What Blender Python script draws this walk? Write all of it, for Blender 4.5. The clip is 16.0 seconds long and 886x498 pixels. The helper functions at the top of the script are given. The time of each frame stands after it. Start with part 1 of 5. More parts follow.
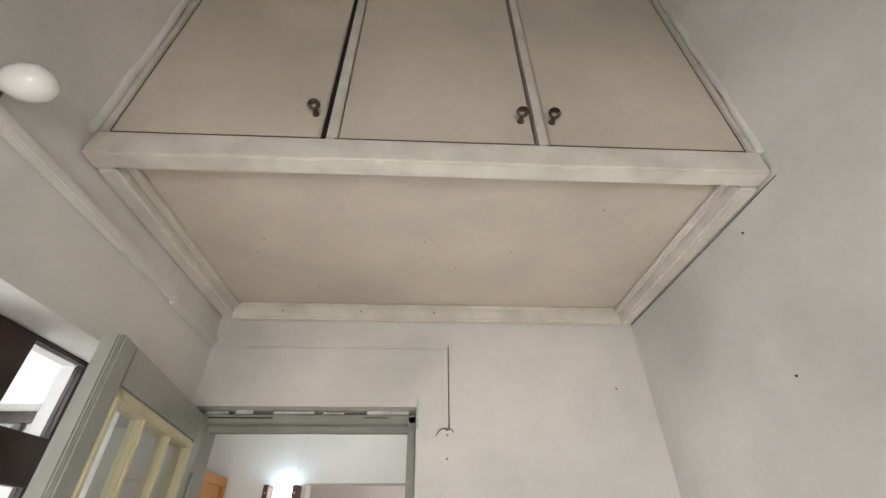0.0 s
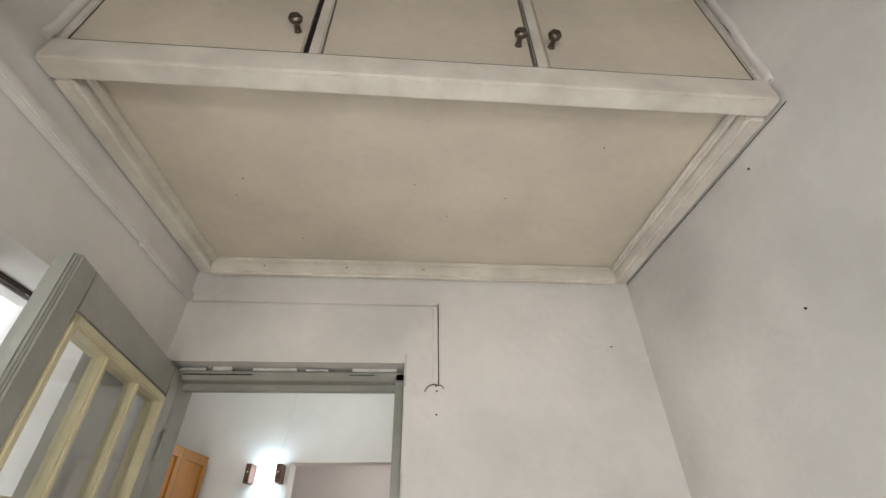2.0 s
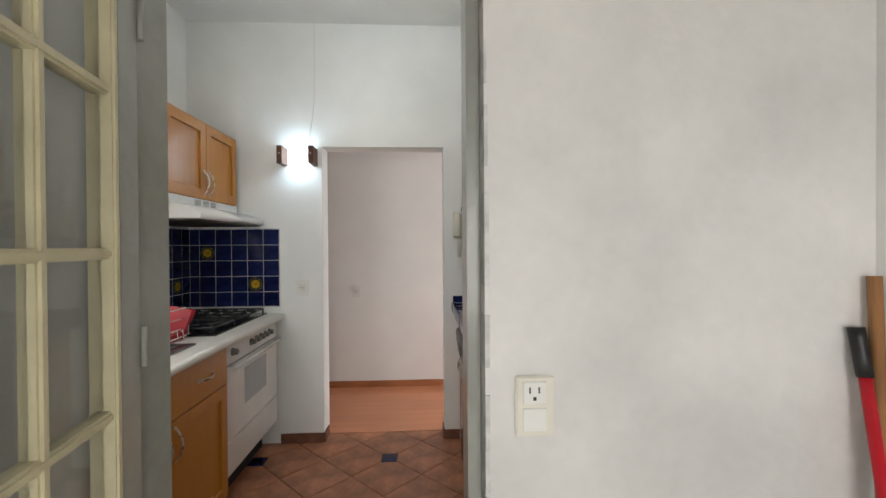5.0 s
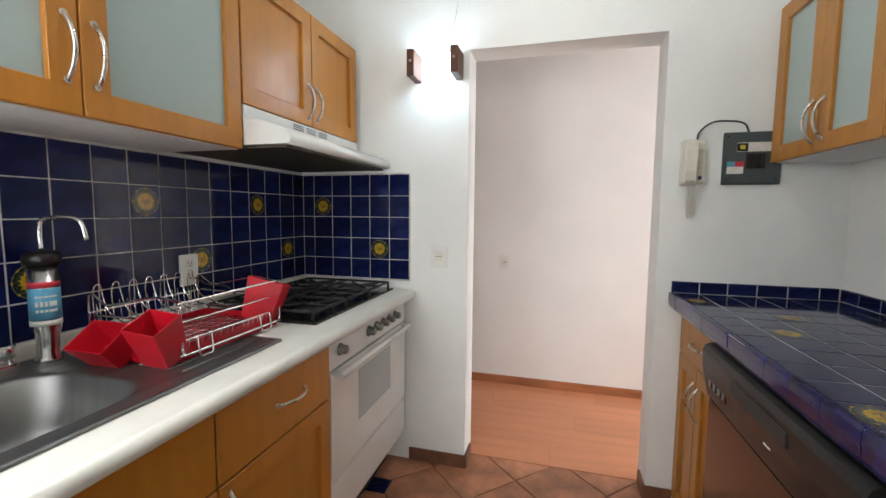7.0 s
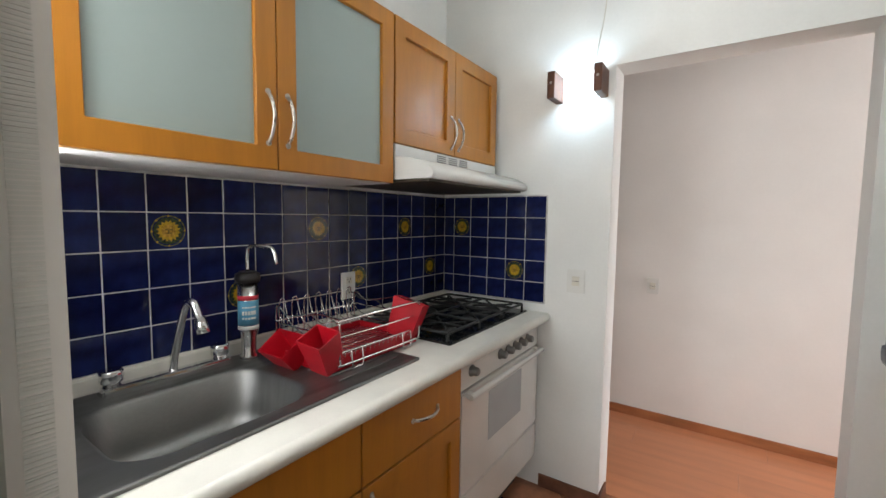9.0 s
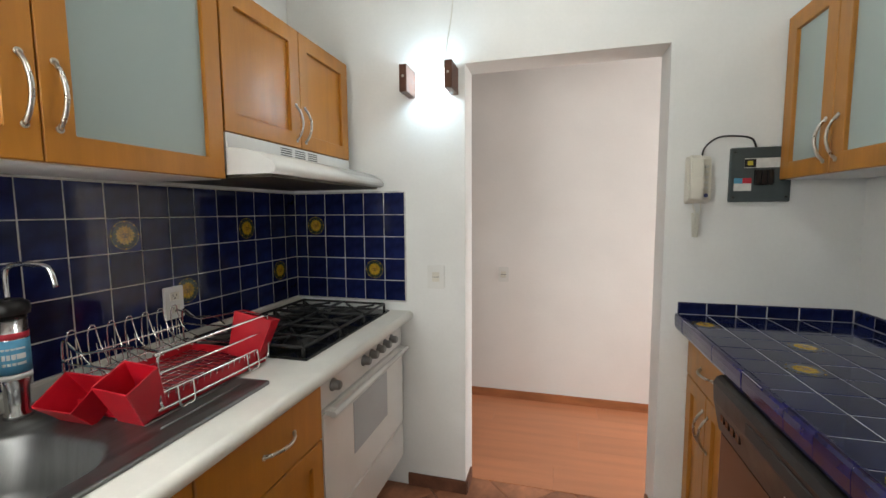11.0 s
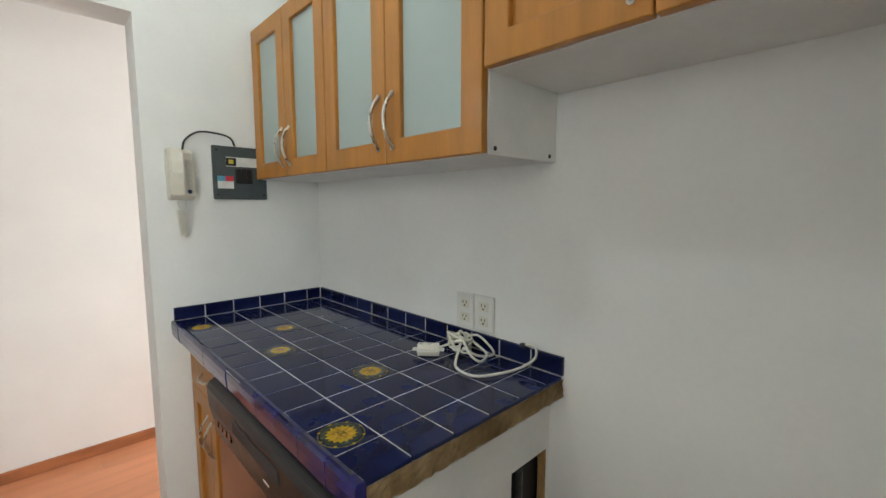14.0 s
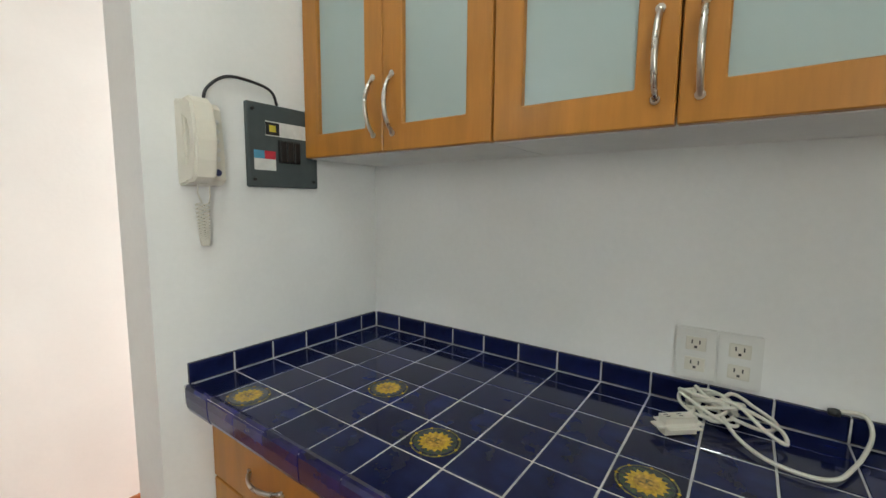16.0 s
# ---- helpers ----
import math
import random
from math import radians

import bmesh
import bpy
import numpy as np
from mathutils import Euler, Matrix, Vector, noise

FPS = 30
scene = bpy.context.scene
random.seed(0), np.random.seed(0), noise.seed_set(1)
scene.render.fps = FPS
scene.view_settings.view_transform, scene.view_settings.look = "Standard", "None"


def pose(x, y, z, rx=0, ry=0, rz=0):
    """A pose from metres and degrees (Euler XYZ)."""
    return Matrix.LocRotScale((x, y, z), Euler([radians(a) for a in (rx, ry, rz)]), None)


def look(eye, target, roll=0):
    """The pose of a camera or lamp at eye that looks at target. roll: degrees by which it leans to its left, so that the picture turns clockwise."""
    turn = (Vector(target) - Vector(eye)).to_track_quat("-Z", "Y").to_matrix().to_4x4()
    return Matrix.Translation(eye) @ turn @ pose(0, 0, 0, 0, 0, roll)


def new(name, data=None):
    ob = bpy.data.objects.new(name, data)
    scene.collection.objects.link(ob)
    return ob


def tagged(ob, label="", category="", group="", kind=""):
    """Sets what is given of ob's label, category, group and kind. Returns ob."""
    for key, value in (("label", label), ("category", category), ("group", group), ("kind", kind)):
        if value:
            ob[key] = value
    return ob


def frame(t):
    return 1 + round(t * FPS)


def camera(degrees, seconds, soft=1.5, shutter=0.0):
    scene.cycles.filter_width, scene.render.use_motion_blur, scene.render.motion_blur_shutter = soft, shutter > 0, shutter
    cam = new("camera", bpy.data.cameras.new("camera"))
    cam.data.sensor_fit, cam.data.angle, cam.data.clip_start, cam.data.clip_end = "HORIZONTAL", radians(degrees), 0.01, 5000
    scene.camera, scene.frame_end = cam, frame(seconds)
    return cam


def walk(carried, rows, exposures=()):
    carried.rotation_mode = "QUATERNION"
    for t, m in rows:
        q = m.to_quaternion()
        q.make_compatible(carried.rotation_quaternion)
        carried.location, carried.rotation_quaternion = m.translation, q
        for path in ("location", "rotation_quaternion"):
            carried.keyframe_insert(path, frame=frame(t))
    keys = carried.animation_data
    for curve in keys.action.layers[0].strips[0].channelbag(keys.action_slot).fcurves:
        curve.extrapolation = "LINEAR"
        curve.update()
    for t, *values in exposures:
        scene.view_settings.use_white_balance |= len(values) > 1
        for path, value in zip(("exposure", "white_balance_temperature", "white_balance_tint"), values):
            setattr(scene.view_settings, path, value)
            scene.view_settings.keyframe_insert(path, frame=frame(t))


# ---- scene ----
cam = camera(93.6, 16.0)
PATH = [
    (0, (0.212, 1.519, 1.646), (0.297, 3.147, 2.805), -0.5),
    (0.5, (0.221, 1.501, 1.652), (0.327, 3.055, 2.907), -0.6),
    (1, (0.218, 1.531, 1.638), (0.336, 3.075, 2.904), -0.8),
    (1.5, (0.203, 1.603, 1.599), (0.333, 3.18, 2.822), -1.0),
    (2, (0.215, 1.655, 1.564), (0.351, 3.292, 2.704), -1.0),
    (2.5, (0.218, 1.677, 1.538), (0.359, 3.391, 2.56), -1.0),
    (3, (0.198, 1.68, 1.526), (0.339, 3.485, 2.375), -0.8),
    (3.5, (0.178, 1.713, 1.49), (0.309, 3.61, 2.11), -0.6),
    (4, (0.149, 1.757, 1.429), (0.271, 3.72, 1.792), -0.6),
    (6.3, (-0.108, 2.849, 1.263), (-0.266, 4.833, 1.072), 0.2),
    (6.5, (-0.149, 2.939, 1.255), (-0.397, 4.915, 1.067), 0.3),
    (7, (-0.203, 3.062, 1.271), (-0.725, 4.984, 1.096), 0.5),
    (7.5, (-0.212, 3.062, 1.32), (-1.055, 4.867, 1.154), 0.7),
    (8, (-0.205, 3.053, 1.35), (-1.274, 4.736, 1.187), 0.8),
    (8.2, (-0.198, 3.053, 1.334), (-1.322, 4.701, 1.187), 0.8),
    (10.3, (-0.173, 3.066, 1.37), (-1.257, 4.738, 1.198), 0.4),
    (10.5, (-0.187, 3.087, 1.369), (-1.173, 4.818, 1.192), 0.3),
    (11, (-0.21, 3.138, 1.364), (-0.731, 5.06, 1.184), -0.4),
    (11.5, (-0.212, 3.133, 1.363), (-0.092, 5.119, 1.158), -0.9),
    (12, (-0.168, 3.144, 1.332), (0.505, 5.017, 1.134), -0.3),
    (12.5, (-0.133, 3.147, 1.34), (0.887, 4.855, 1.138), -0.3),
    (13, (-0.109, 3.148, 1.351), (1.102, 4.727, 1.148), -0.2),
    (13.5, (-0.085, 3.166, 1.363), (1.229, 4.66, 1.155), -0.2),
    (14, (-0.046, 3.218, 1.368), (1.33, 4.656, 1.16), 0.0),
    (14.5, (0.057, 3.356, 1.384), (1.473, 4.752, 1.177), 0.2),
    (15, (0.072, 3.492, 1.389), (1.532, 4.842, 1.178), 0.3),
    (15.5, (-0.043, 3.698, 1.376), (1.479, 4.979, 1.17), 0.5),
    (16, (-0.115, 3.999, 1.356), (1.489, 5.173, 1.136), 0.5),
]
walk(cam, [(t, look(eye, target, roll)) for t, eye, target, roll in PATH],
     exposures=((0, -0.42, 6500, 11), (3.0, -0.5, 6500, 11), (4.2, -0.72, 6450, 10), (6.3, 0.2, 6300, 10), (8.2, 0.0, 6300, 10), (10.3, -0.1, 6450, 9), (12, 0.1, 6400, 7), (13.5, 0.25, 6250, 5), (16, 0.35, 6350, 4)))

# ---- light ----
world = bpy.data.worlds.new("sky")
scene.world = world
world.use_nodes = True
sky = world.node_tree.nodes.new("ShaderNodeTexSky")
sky.sky_type, sky.sun_disc = "NISHITA", False
sky.sun_elevation, sky.sun_rotation = radians(48), radians(250)
world.node_tree.links.new(sky.outputs[0], world.node_tree.nodes["Background"].inputs[0])
world.node_tree.nodes["Background"].inputs[1].default_value = 0.12
scene.view_settings.exposure = 0.0


def lamp(name, kind, m, watts, color, size=0.1, size_y=None):
    data = bpy.data.lights.new(name, kind)
    data.energy, data.color = watts, color
    if kind == "AREA":
        data.shape, data.size, data.size_y = "RECTANGLE", size, size_y or size
    elif kind == "POINT":
        data.shadow_soft_size = size
    else:
        data.angle = size
    ob = new(name, data)
    ob.matrix_world = m
    return ob


lamp("sun", "SUN", look((-6, -3, 8), (0, 2, 0)), 2.0, (1, 0.95, 0.87), radians(0.5))
# Area lamp in an unseen opening, assumed for the light from behind.
lamp("back_opening_daylight", "AREA", look((0.25, 0.32, 1.2), (0.25, 3, -0.4)), 42, (1.0, 0.965, 0.91), 1.1, 1.1)
lamp("laundry_window_daylight", "AREA", look((-0.70, 2.05, 1.5), (1, 2.05, 1.4)), 14, (0.95, 0.98, 1.0), 0.8, 0.9)
lamp("kitchen_ceiling_light", "POINT", pose(-0.2, 4.08, 2.69), 11.0, (0.96, 1.0, 0.98), 0.05)
lamp("sconce_light", "POINT", pose(-0.755, 4.91, 1.94), 1.6, (0.55, 0.82, 1.0), 0.035)
lamp("hall_daylight", "AREA", look((2.85, 5.62, 1.15), (-0.5, 5.85, 1.0)), 54, (0.98, 0.98, 0.99), 0.75, 1.9)
# Fill lamp in an added, unseen south window; brightens the east wall.
lamp("added_window_fill", "AREA", look((-1.10, 3.115, 1.56), (0.9, 4.5, 1.0)), 11.5, (1.0, 0.99, 0.95), 0.52, 0.82)


# ---- materials ----
def mat(name, color, rough=0.5, metal=0.0, var=0.06, scale=6.0, bump=0.05, fine=60.0, stretch=(1, 1, 1), coat=0.0, trans=0.0, emit=0.0, rand=0.0, tint=None, ior=1.45):
    """Two scales of colour variation and a fine relief; tint: a second colour for broad stains."""
    m = bpy.data.materials.new(name)
    m.use_nodes = True
    nt = m.node_tree
    b = nt.nodes["Principled BSDF"]
    link = nt.links.new
    co = nt.nodes.new("ShaderNodeTexCoord")
    mp = nt.nodes.new("ShaderNodeMapping")
    mp.inputs["Scale"].default_value = stretch
    link(co.outputs["Object"], mp.inputs[0])
    n1 = nt.nodes.new("ShaderNodeTexNoise")
    n1.inputs["Scale"].default_value, n1.inputs["Detail"].default_value = scale, 5
    n2 = nt.nodes.new("ShaderNodeTexNoise")
    n2.inputs["Scale"].default_value, n2.inputs["Detail"].default_value = fine, 3
    link(mp.outputs[0], n1.inputs[0])
    link(mp.outputs[0], n2.inputs[0])
    ramp = nt.nodes.new("ShaderNodeValToRGB")
    dark = tint or [c * (1 - 2.2 * var) for c in color]
    ramp.color_ramp.elements[0].position, ramp.color_ramp.elements[1].position = 0.32, 0.66
    ramp.color_ramp.elements[0].color = (*dark, 1)
    ramp.color_ramp.elements[1].color = (*[min(1, c * (1 + var)) for c in color], 1)
    link(n1.outputs[0], ramp.inputs[0])
    mix = nt.nodes.new("ShaderNodeMix")
    mix.data_type, mix.blend_type = "RGBA", "MULTIPLY"
    mix.inputs["Factor"].default_value = min(1, var * 3)
    link(ramp.outputs[0], mix.inputs["A"])
    gain = nt.nodes.new("ShaderNodeMapRange")
    gain.inputs["To Min"].default_value, gain.inputs["To Max"].default_value = 0.6, 1.25
    link(n2.outputs[0], gain.inputs[0])
    link(gain.outputs[0], mix.inputs["B"])
    out = mix.outputs["Result"]
    if rand:
        info = nt.nodes.new("ShaderNodeObjectInfo")
        rr = nt.nodes.new("ShaderNodeMapRange")
        rr.inputs["To Min"].default_value, rr.inputs["To Max"].default_value = 1 - rand, 1 + rand
        link(info.outputs["Random"], rr.inputs[0])
        mul = nt.nodes.new("ShaderNodeMix")
        mul.data_type, mul.blend_type = "RGBA", "MULTIPLY"
        mul.inputs["Factor"].default_value = 1
        link(out, mul.inputs["A"])
        link(rr.outputs[0], mul.inputs["B"])
        out = mul.outputs["Result"]
    link(out, b.inputs["Base Color"])
    rg = nt.nodes.new("ShaderNodeMapRange")
    rg.inputs["To Min"].default_value, rg.inputs["To Max"].default_value = max(0.02, rough * 0.8), min(1, rough * 1.2)
    link(n1.outputs[0], rg.inputs[0])
    link(rg.outputs[0], b.inputs["Roughness"])
    b.inputs["Metallic"].default_value = metal
    b.inputs["Coat Weight"].default_value = coat
    b.inputs["Coat Roughness"].default_value = 0.12
    b.inputs["Transmission Weight"].default_value = trans
    b.inputs["IOR"].default_value = ior
    if emit:
        b.inputs["Emission Color"].default_value = (*color, 1)
        b.inputs["Emission Strength"].default_value = emit
    if bump:
        bp = nt.nodes.new("ShaderNodeBump")
        bp.inputs["Strength"].default_value, bp.inputs["Distance"].default_value = bump, 0.004
        add = nt.nodes.new("ShaderNodeMath")
        link(n1.outputs[0], add.inputs[0])
        link(n2.outputs[0], add.inputs[1])
        link(add.outputs[0], bp.inputs["Height"])
        link(bp.outputs[0], b.inputs["Normal"])
    return m


PLASTER = mat("laundry_plaster", (0.72, 0.70, 0.67), 0.75, var=0.05, scale=1.7, bump=0.30, fine=38, tint=(0.53, 0.52, 0.50))
KPAINT = mat("kitchen_paint", (0.80, 0.80, 0.775), 0.85, var=0.03, scale=2.5, bump=0.12, fine=70)
HPAINT = mat("hall_paint", (0.82, 0.795, 0.765), 0.65, var=0.02, scale=2.5, bump=0.1, fine=60)
CREAM = mat("aged_cream_paint", (0.64, 0.575, 0.475), 0.6, var=0.06, scale=2.6, bump=0.12, fine=40, tint=(0.55, 0.495, 0.42))
TRIM = mat("cream_trim_paint", (0.70, 0.665, 0.60), 0.5, var=0.07, scale=7, bump=0.15, fine=50, tint=(0.56, 0.52, 0.46))
GREYGREEN = mat("grey_green_gloss_paint", (0.34, 0.345, 0.305), 0.35, var=0.07, scale=5, bump=0.12, fine=40, coat=0.3)
YELLOW = mat("yellowed_cream_paint", (0.66, 0.60, 0.40), 0.4, var=0.06, scale=9, bump=0.12, fine=50, coat=0.2)
FILLER = mat("white_filler", (0.60, 0.60, 0.575), 0.8, var=0.1, scale=20, bump=0.6, fine=80)
# Near-black for shade in gaps and recesses, and for black sticker print.
DARK = mat("shade_and_print_black", (0.012, 0.011, 0.011), 0.7, var=0.1)
BROWN = mat("dark_brown_steel_paint", (0.030, 0.017, 0.014), 0.35, var=0.15, scale=14, bump=0.1)
# Emission gives the added backdrop the brightness of daylight outside.
GLOW_SHEET = mat("glowing_backdrop_sheet", (0.86, 0.87, 0.90), 0.6, var=0.06, scale=5, bump=0.1, stretch=(1, 5, 0.5), emit=4.0)
WOOD = mat("honey_maple", (0.46, 0.18, 0.017), 0.36, var=0.05, scale=3.5, bump=0.05, fine=26, stretch=(7, 7, 0.8), coat=0.25)
# Slightly darker, browner maple with stronger grain.
WOODR = mat("honey_maple_brown", (0.42, 0.175, 0.024), 0.42, var=0.08, scale=3.5, bump=0.06, fine=26, stretch=(7, 7, 0.8), coat=0.2)
WALNUT = mat("reddish_brown_wood", (0.11, 0.042, 0.02), 0.45, var=0.2, scale=4, bump=0.08, fine=40, stretch=(1, 5, 5))
FROST = mat("frosted_glass", (0.36, 0.43, 0.41), 0.24, var=0.01, scale=2, bump=0.0)
PANE = mat("clear_glass", (0.95, 0.97, 0.96), 0.03, var=0.0, bump=0.0, trans=1.0)
BLUE = mat("cobalt_glaze", (0.0085, 0.0135, 0.066), 0.08, var=0.2, scale=14, bump=0.008, fine=30, rand=0.25, ior=1.36)
# Blue glaze; its violet tint holds the warm floor's reflection.
REFLECTED_VIOLET = mat("blue_glaze_with_reflected_violet", (0.016, 0.016, 0.10), 0.12, var=0.25, scale=16, bump=0.03, fine=30, rand=0.25)
GROUT = mat("pale_grout", (0.60, 0.59, 0.56), 0.85, var=0.12, scale=18, bump=0.4, fine=120)
OLIVE = mat("olive_glaze", (0.20, 0.18, 0.04), 0.15, var=0.3, scale=120, bump=0.02, coat=0.4)
SEA = mat("sea_green_glaze", (0.045, 0.065, 0.03), 0.15, var=0.3, scale=120, bump=0.02, coat=0.4)
GOLD = mat("golden_yellow_glaze", (0.55, 0.34, 0.02), 0.18, var=0.2, scale=120, bump=0.02, coat=0.4)
AMBER = mat("amber_glaze", (0.52, 0.30, 0.03), 0.18, var=0.25, scale=150, bump=0.02, coat=0.4)
TERRA = mat("terracotta", (0.42, 0.18, 0.095), 0.42, var=0.20, scale=7, bump=0.15, fine=50, rand=0.14)
TGROUT = mat("brown_grout", (0.20, 0.12, 0.08), 0.9, var=0.15, scale=20, bump=0.3)
TBASE = mat("terracotta_skirting", (0.20, 0.085, 0.05), 0.5, var=0.2, scale=9, bump=0.1)
PLANK = mat("orange_laminate", (0.55, 0.22, 0.105), 0.36, var=0.05, scale=2.4, bump=0.03, fine=30, stretch=(0.7, 8, 8), rand=0.05, coat=0.15)
SKIRT = mat("orange_brown_skirting", (0.40, 0.15, 0.06), 0.45, var=0.12, scale=4, stretch=(1, 6, 6))
LAMIN = mat("off_white_laminate", (0.74, 0.72, 0.66), 0.35, var=0.03, scale=9, bump=0.03, fine=140)
WHITEM = mat("white_melamine", (0.78, 0.77, 0.735), 0.45, var=0.04, scale=5, bump=0.04)
ENAMEL = mat("white_enamel", (0.72, 0.71, 0.68), 0.22, var=0.02, scale=5, bump=0.0, coat=0.3)
OVENGL = mat("grey_oven_glass", (0.40, 0.41, 0.42), 0.10, var=0.02, bump=0.0, coat=0.5)
BLACKM = mat("black_enamel", (0.010, 0.011, 0.011), 0.14, var=0.1, scale=20, bump=0.02, coat=0.4)
IRON = mat("cast_iron", (0.016, 0.016, 0.016), 0.5, var=0.2, scale=40, bump=0.2)
BLACKP = mat("black_plastic", (0.012, 0.011, 0.011), 0.40, var=0.1, scale=20, bump=0.05)
# Black gloss; the brown tint holds the cabinets' reflection.
DWDOOR = mat("black_gloss_brown_reflection", (0.016, 0.010, 0.008), 0.16, var=0.12, scale=6, bump=0.0, coat=0.15)
POLISHED = mat("polished_steel", (0.66, 0.66, 0.65), 0.2, metal=1, var=0.04, scale=8, bump=0.01)
STEEL = mat("brushed_stainless", (0.23, 0.23, 0.225), 0.44, metal=1, var=0.08, scale=4, bump=0.04, fine=90, stretch=(12, 1, 1))
CHROME = mat("chrome", (0.78, 0.78, 0.78), 0.10, metal=1, var=0.02, bump=0.0)
NICKEL = mat("satin_nickel", (0.58, 0.55, 0.50), 0.28, metal=1, var=0.05, scale=30, bump=0.02)
KNOB = mat("grey_satin_knob", (0.20, 0.20, 0.195), 0.35, metal=0.7, var=0.05, scale=30, bump=0.02)
TARNISH = mat("tarnished_brass", (0.20, 0.165, 0.13), 0.25, metal=1, var=0.15, scale=30, bump=0.05)
RED = mat("red_plastic", (0.48, 0.007, 0.018), 0.32, var=0.06, scale=10, bump=0.03)
IVORY = mat("ivory_plastic", (0.70, 0.67, 0.58), 0.38, var=0.03, scale=10, bump=0.02)
WHITEP = mat("white_plastic", (0.74, 0.735, 0.70), 0.35, var=0.02, scale=10, bump=0.02)
SLOT = mat("socket_slot", (0.03, 0.03, 0.03), 0.6)
GREYBOX = mat("slate_grey_enamel", (0.060, 0.075, 0.078), 0.45, var=0.06, scale=15, bump=0.05)
LABELW = mat("white_paper", (0.68, 0.67, 0.64), 0.6, var=0.05, scale=40)
LABELB = mat("pale_blue_paper", (0.10, 0.33, 0.50), 0.5, var=0.08, scale=40)
LABELN = mat("navy_plastic", (0.035, 0.05, 0.16), 0.4)
LABELR = mat("red_paper", (0.55, 0.03, 0.05), 0.5, var=0.05, scale=40)
LABELY = mat("yellow_print", (0.60, 0.48, 0.05), 0.5)
RAWEDGE = mat("raw_mortar_edge", (0.52, 0.38, 0.20), 0.85, var=0.25, scale=11, bump=0.6, fine=60, tint=(0.27, 0.155, 0.055))
OPAL = mat("opal_glass", (0.85, 0.85, 0.83), 0.15, var=0.0, bump=0.0, coat=0.5)
GLOW = mat("lit_opal_glass", (0.93, 0.97, 1.0), 0.3, var=0.0, bump=0.0, emit=5.0)
RUBBER = mat("brown_rubber", (0.045, 0.030, 0.024), 0.45, var=0.2, scale=30, bump=0.1)
BLACKC = mat("black_cable", (0.02, 0.02, 0.022), 0.45)
STICK = mat("bare_broom_wood", (0.42, 0.20, 0.075), 0.55, var=0.15, scale=4, stretch=(9, 9, 1))
FOAM = mat("black_wrap", (0.014, 0.015, 0.015), 0.4, var=0.3, scale=40, bump=0.5)
PRINT = mat("grey_print", (0.25, 0.30, 0.27), 0.6)
ORANGEW = mat("raw_board_edge", (0.38, 0.22, 0.09), 0.8, var=0.2, scale=20, bump=0.3)
GREASE = mat("greasy_filter_mesh", (0.10, 0.085, 0.06), 0.5, metal=0.6, var=0.3, scale=30, bump=0.3, fine=160)


# ---- building blocks ----
def box(bm, x0, x1, y0, y1, z0, z1):
    """An axis-aligned block."""
    vs = [bm.verts.new((x, y, z)) for z in (z0, z1) for x, y in ((x0, y0), (x1, y0), (x1, y1), (x0, y1))]
    for f in ((3, 2, 1, 0), (4, 5, 6, 7), (0, 1, 5, 4), (1, 2, 6, 5), (2, 3, 7, 6), (3, 0, 4, 7)):
        bm.faces.new([vs[i] for i in f])
    return vs


def blocks(*dims):
    bm = bmesh.new()
    for d in dims:
        box(bm, *d)
    return bm


def rounded(bm, r=0.003, seg=2):
    bmesh.ops.bevel(bm, geom=list(bm.edges), offset=r, segments=seg, affect="EDGES", clamp_overlap=True)
    return bm


def ring_slab(axis, lo, hi, outer, inner):
    """A flat slab with a rectangular hole, as one closed shell; axis: the way of its thickness."""
    bm = bmesh.new()

    def put(w, u, v):
        return bm.verts.new({"x": (w, u, v), "y": (u, w, v), "z": (u, v, w)}[axis])

    def loop(d, w):
        return [put(w, u, v) for u, v in ((d[0], d[2]), (d[1], d[2]), (d[1], d[3]), (d[0], d[3]))]

    a, b, c, d = loop(outer, lo), loop(inner, lo), loop(inner, hi), loop(outer, hi)
    for p, q in ((a, b), (b, c), (c, d), (d, a)):
        for k in range(4):
            bm.faces.new((p[k], p[(k + 1) % 4], q[(k + 1) % 4], q[k]))
    bmesh.ops.recalc_face_normals(bm, faces=bm.faces)
    return bm


def curve_points(pts, n=6):
    """A smooth line through the points."""
    p = [Vector(q) for q in pts]
    p = [2 * p[0] - p[1], *p, 2 * p[-1] - p[-2]]
    out = []
    for a, b, c, d in zip(p, p[1:], p[2:], p[3:]):
        for k in range(n):
            t = k / n
            out.append(0.5 * (2 * b + (c - a) * t + (2 * a - 5 * b + 4 * c - d) * t * t + (3 * b - a - 3 * c + d) * t ** 3))
    return out + [p[-2]]


def tube(bm, pts, r=0.003, n=7, flat=1.0):
    """A round bar along the points, closed at its ends."""
    pts = [Vector(p) for p in pts]
    side = None
    rings = []
    for i, p in enumerate(pts):
        t = (pts[min(i + 1, len(pts) - 1)] - pts[max(i - 1, 0)]).normalized()
        if side is None:
            side = t.orthogonal().normalized()
        side = (side - t * side.dot(t)).normalized()
        up = t.cross(side)
        rings.append([bm.verts.new(p + r * (math.cos(a) * side + flat * math.sin(a) * up)) for a in [2 * math.pi * k / n for k in range(n)]])
    for a, b in zip(rings, rings[1:]):
        for k in range(n):
            bm.faces.new((a[k], a[(k + 1) % n], b[(k + 1) % n], b[k])).smooth = True
    bm.faces.new(rings[0][::-1])
    bm.faces.new(rings[-1])
    return bm


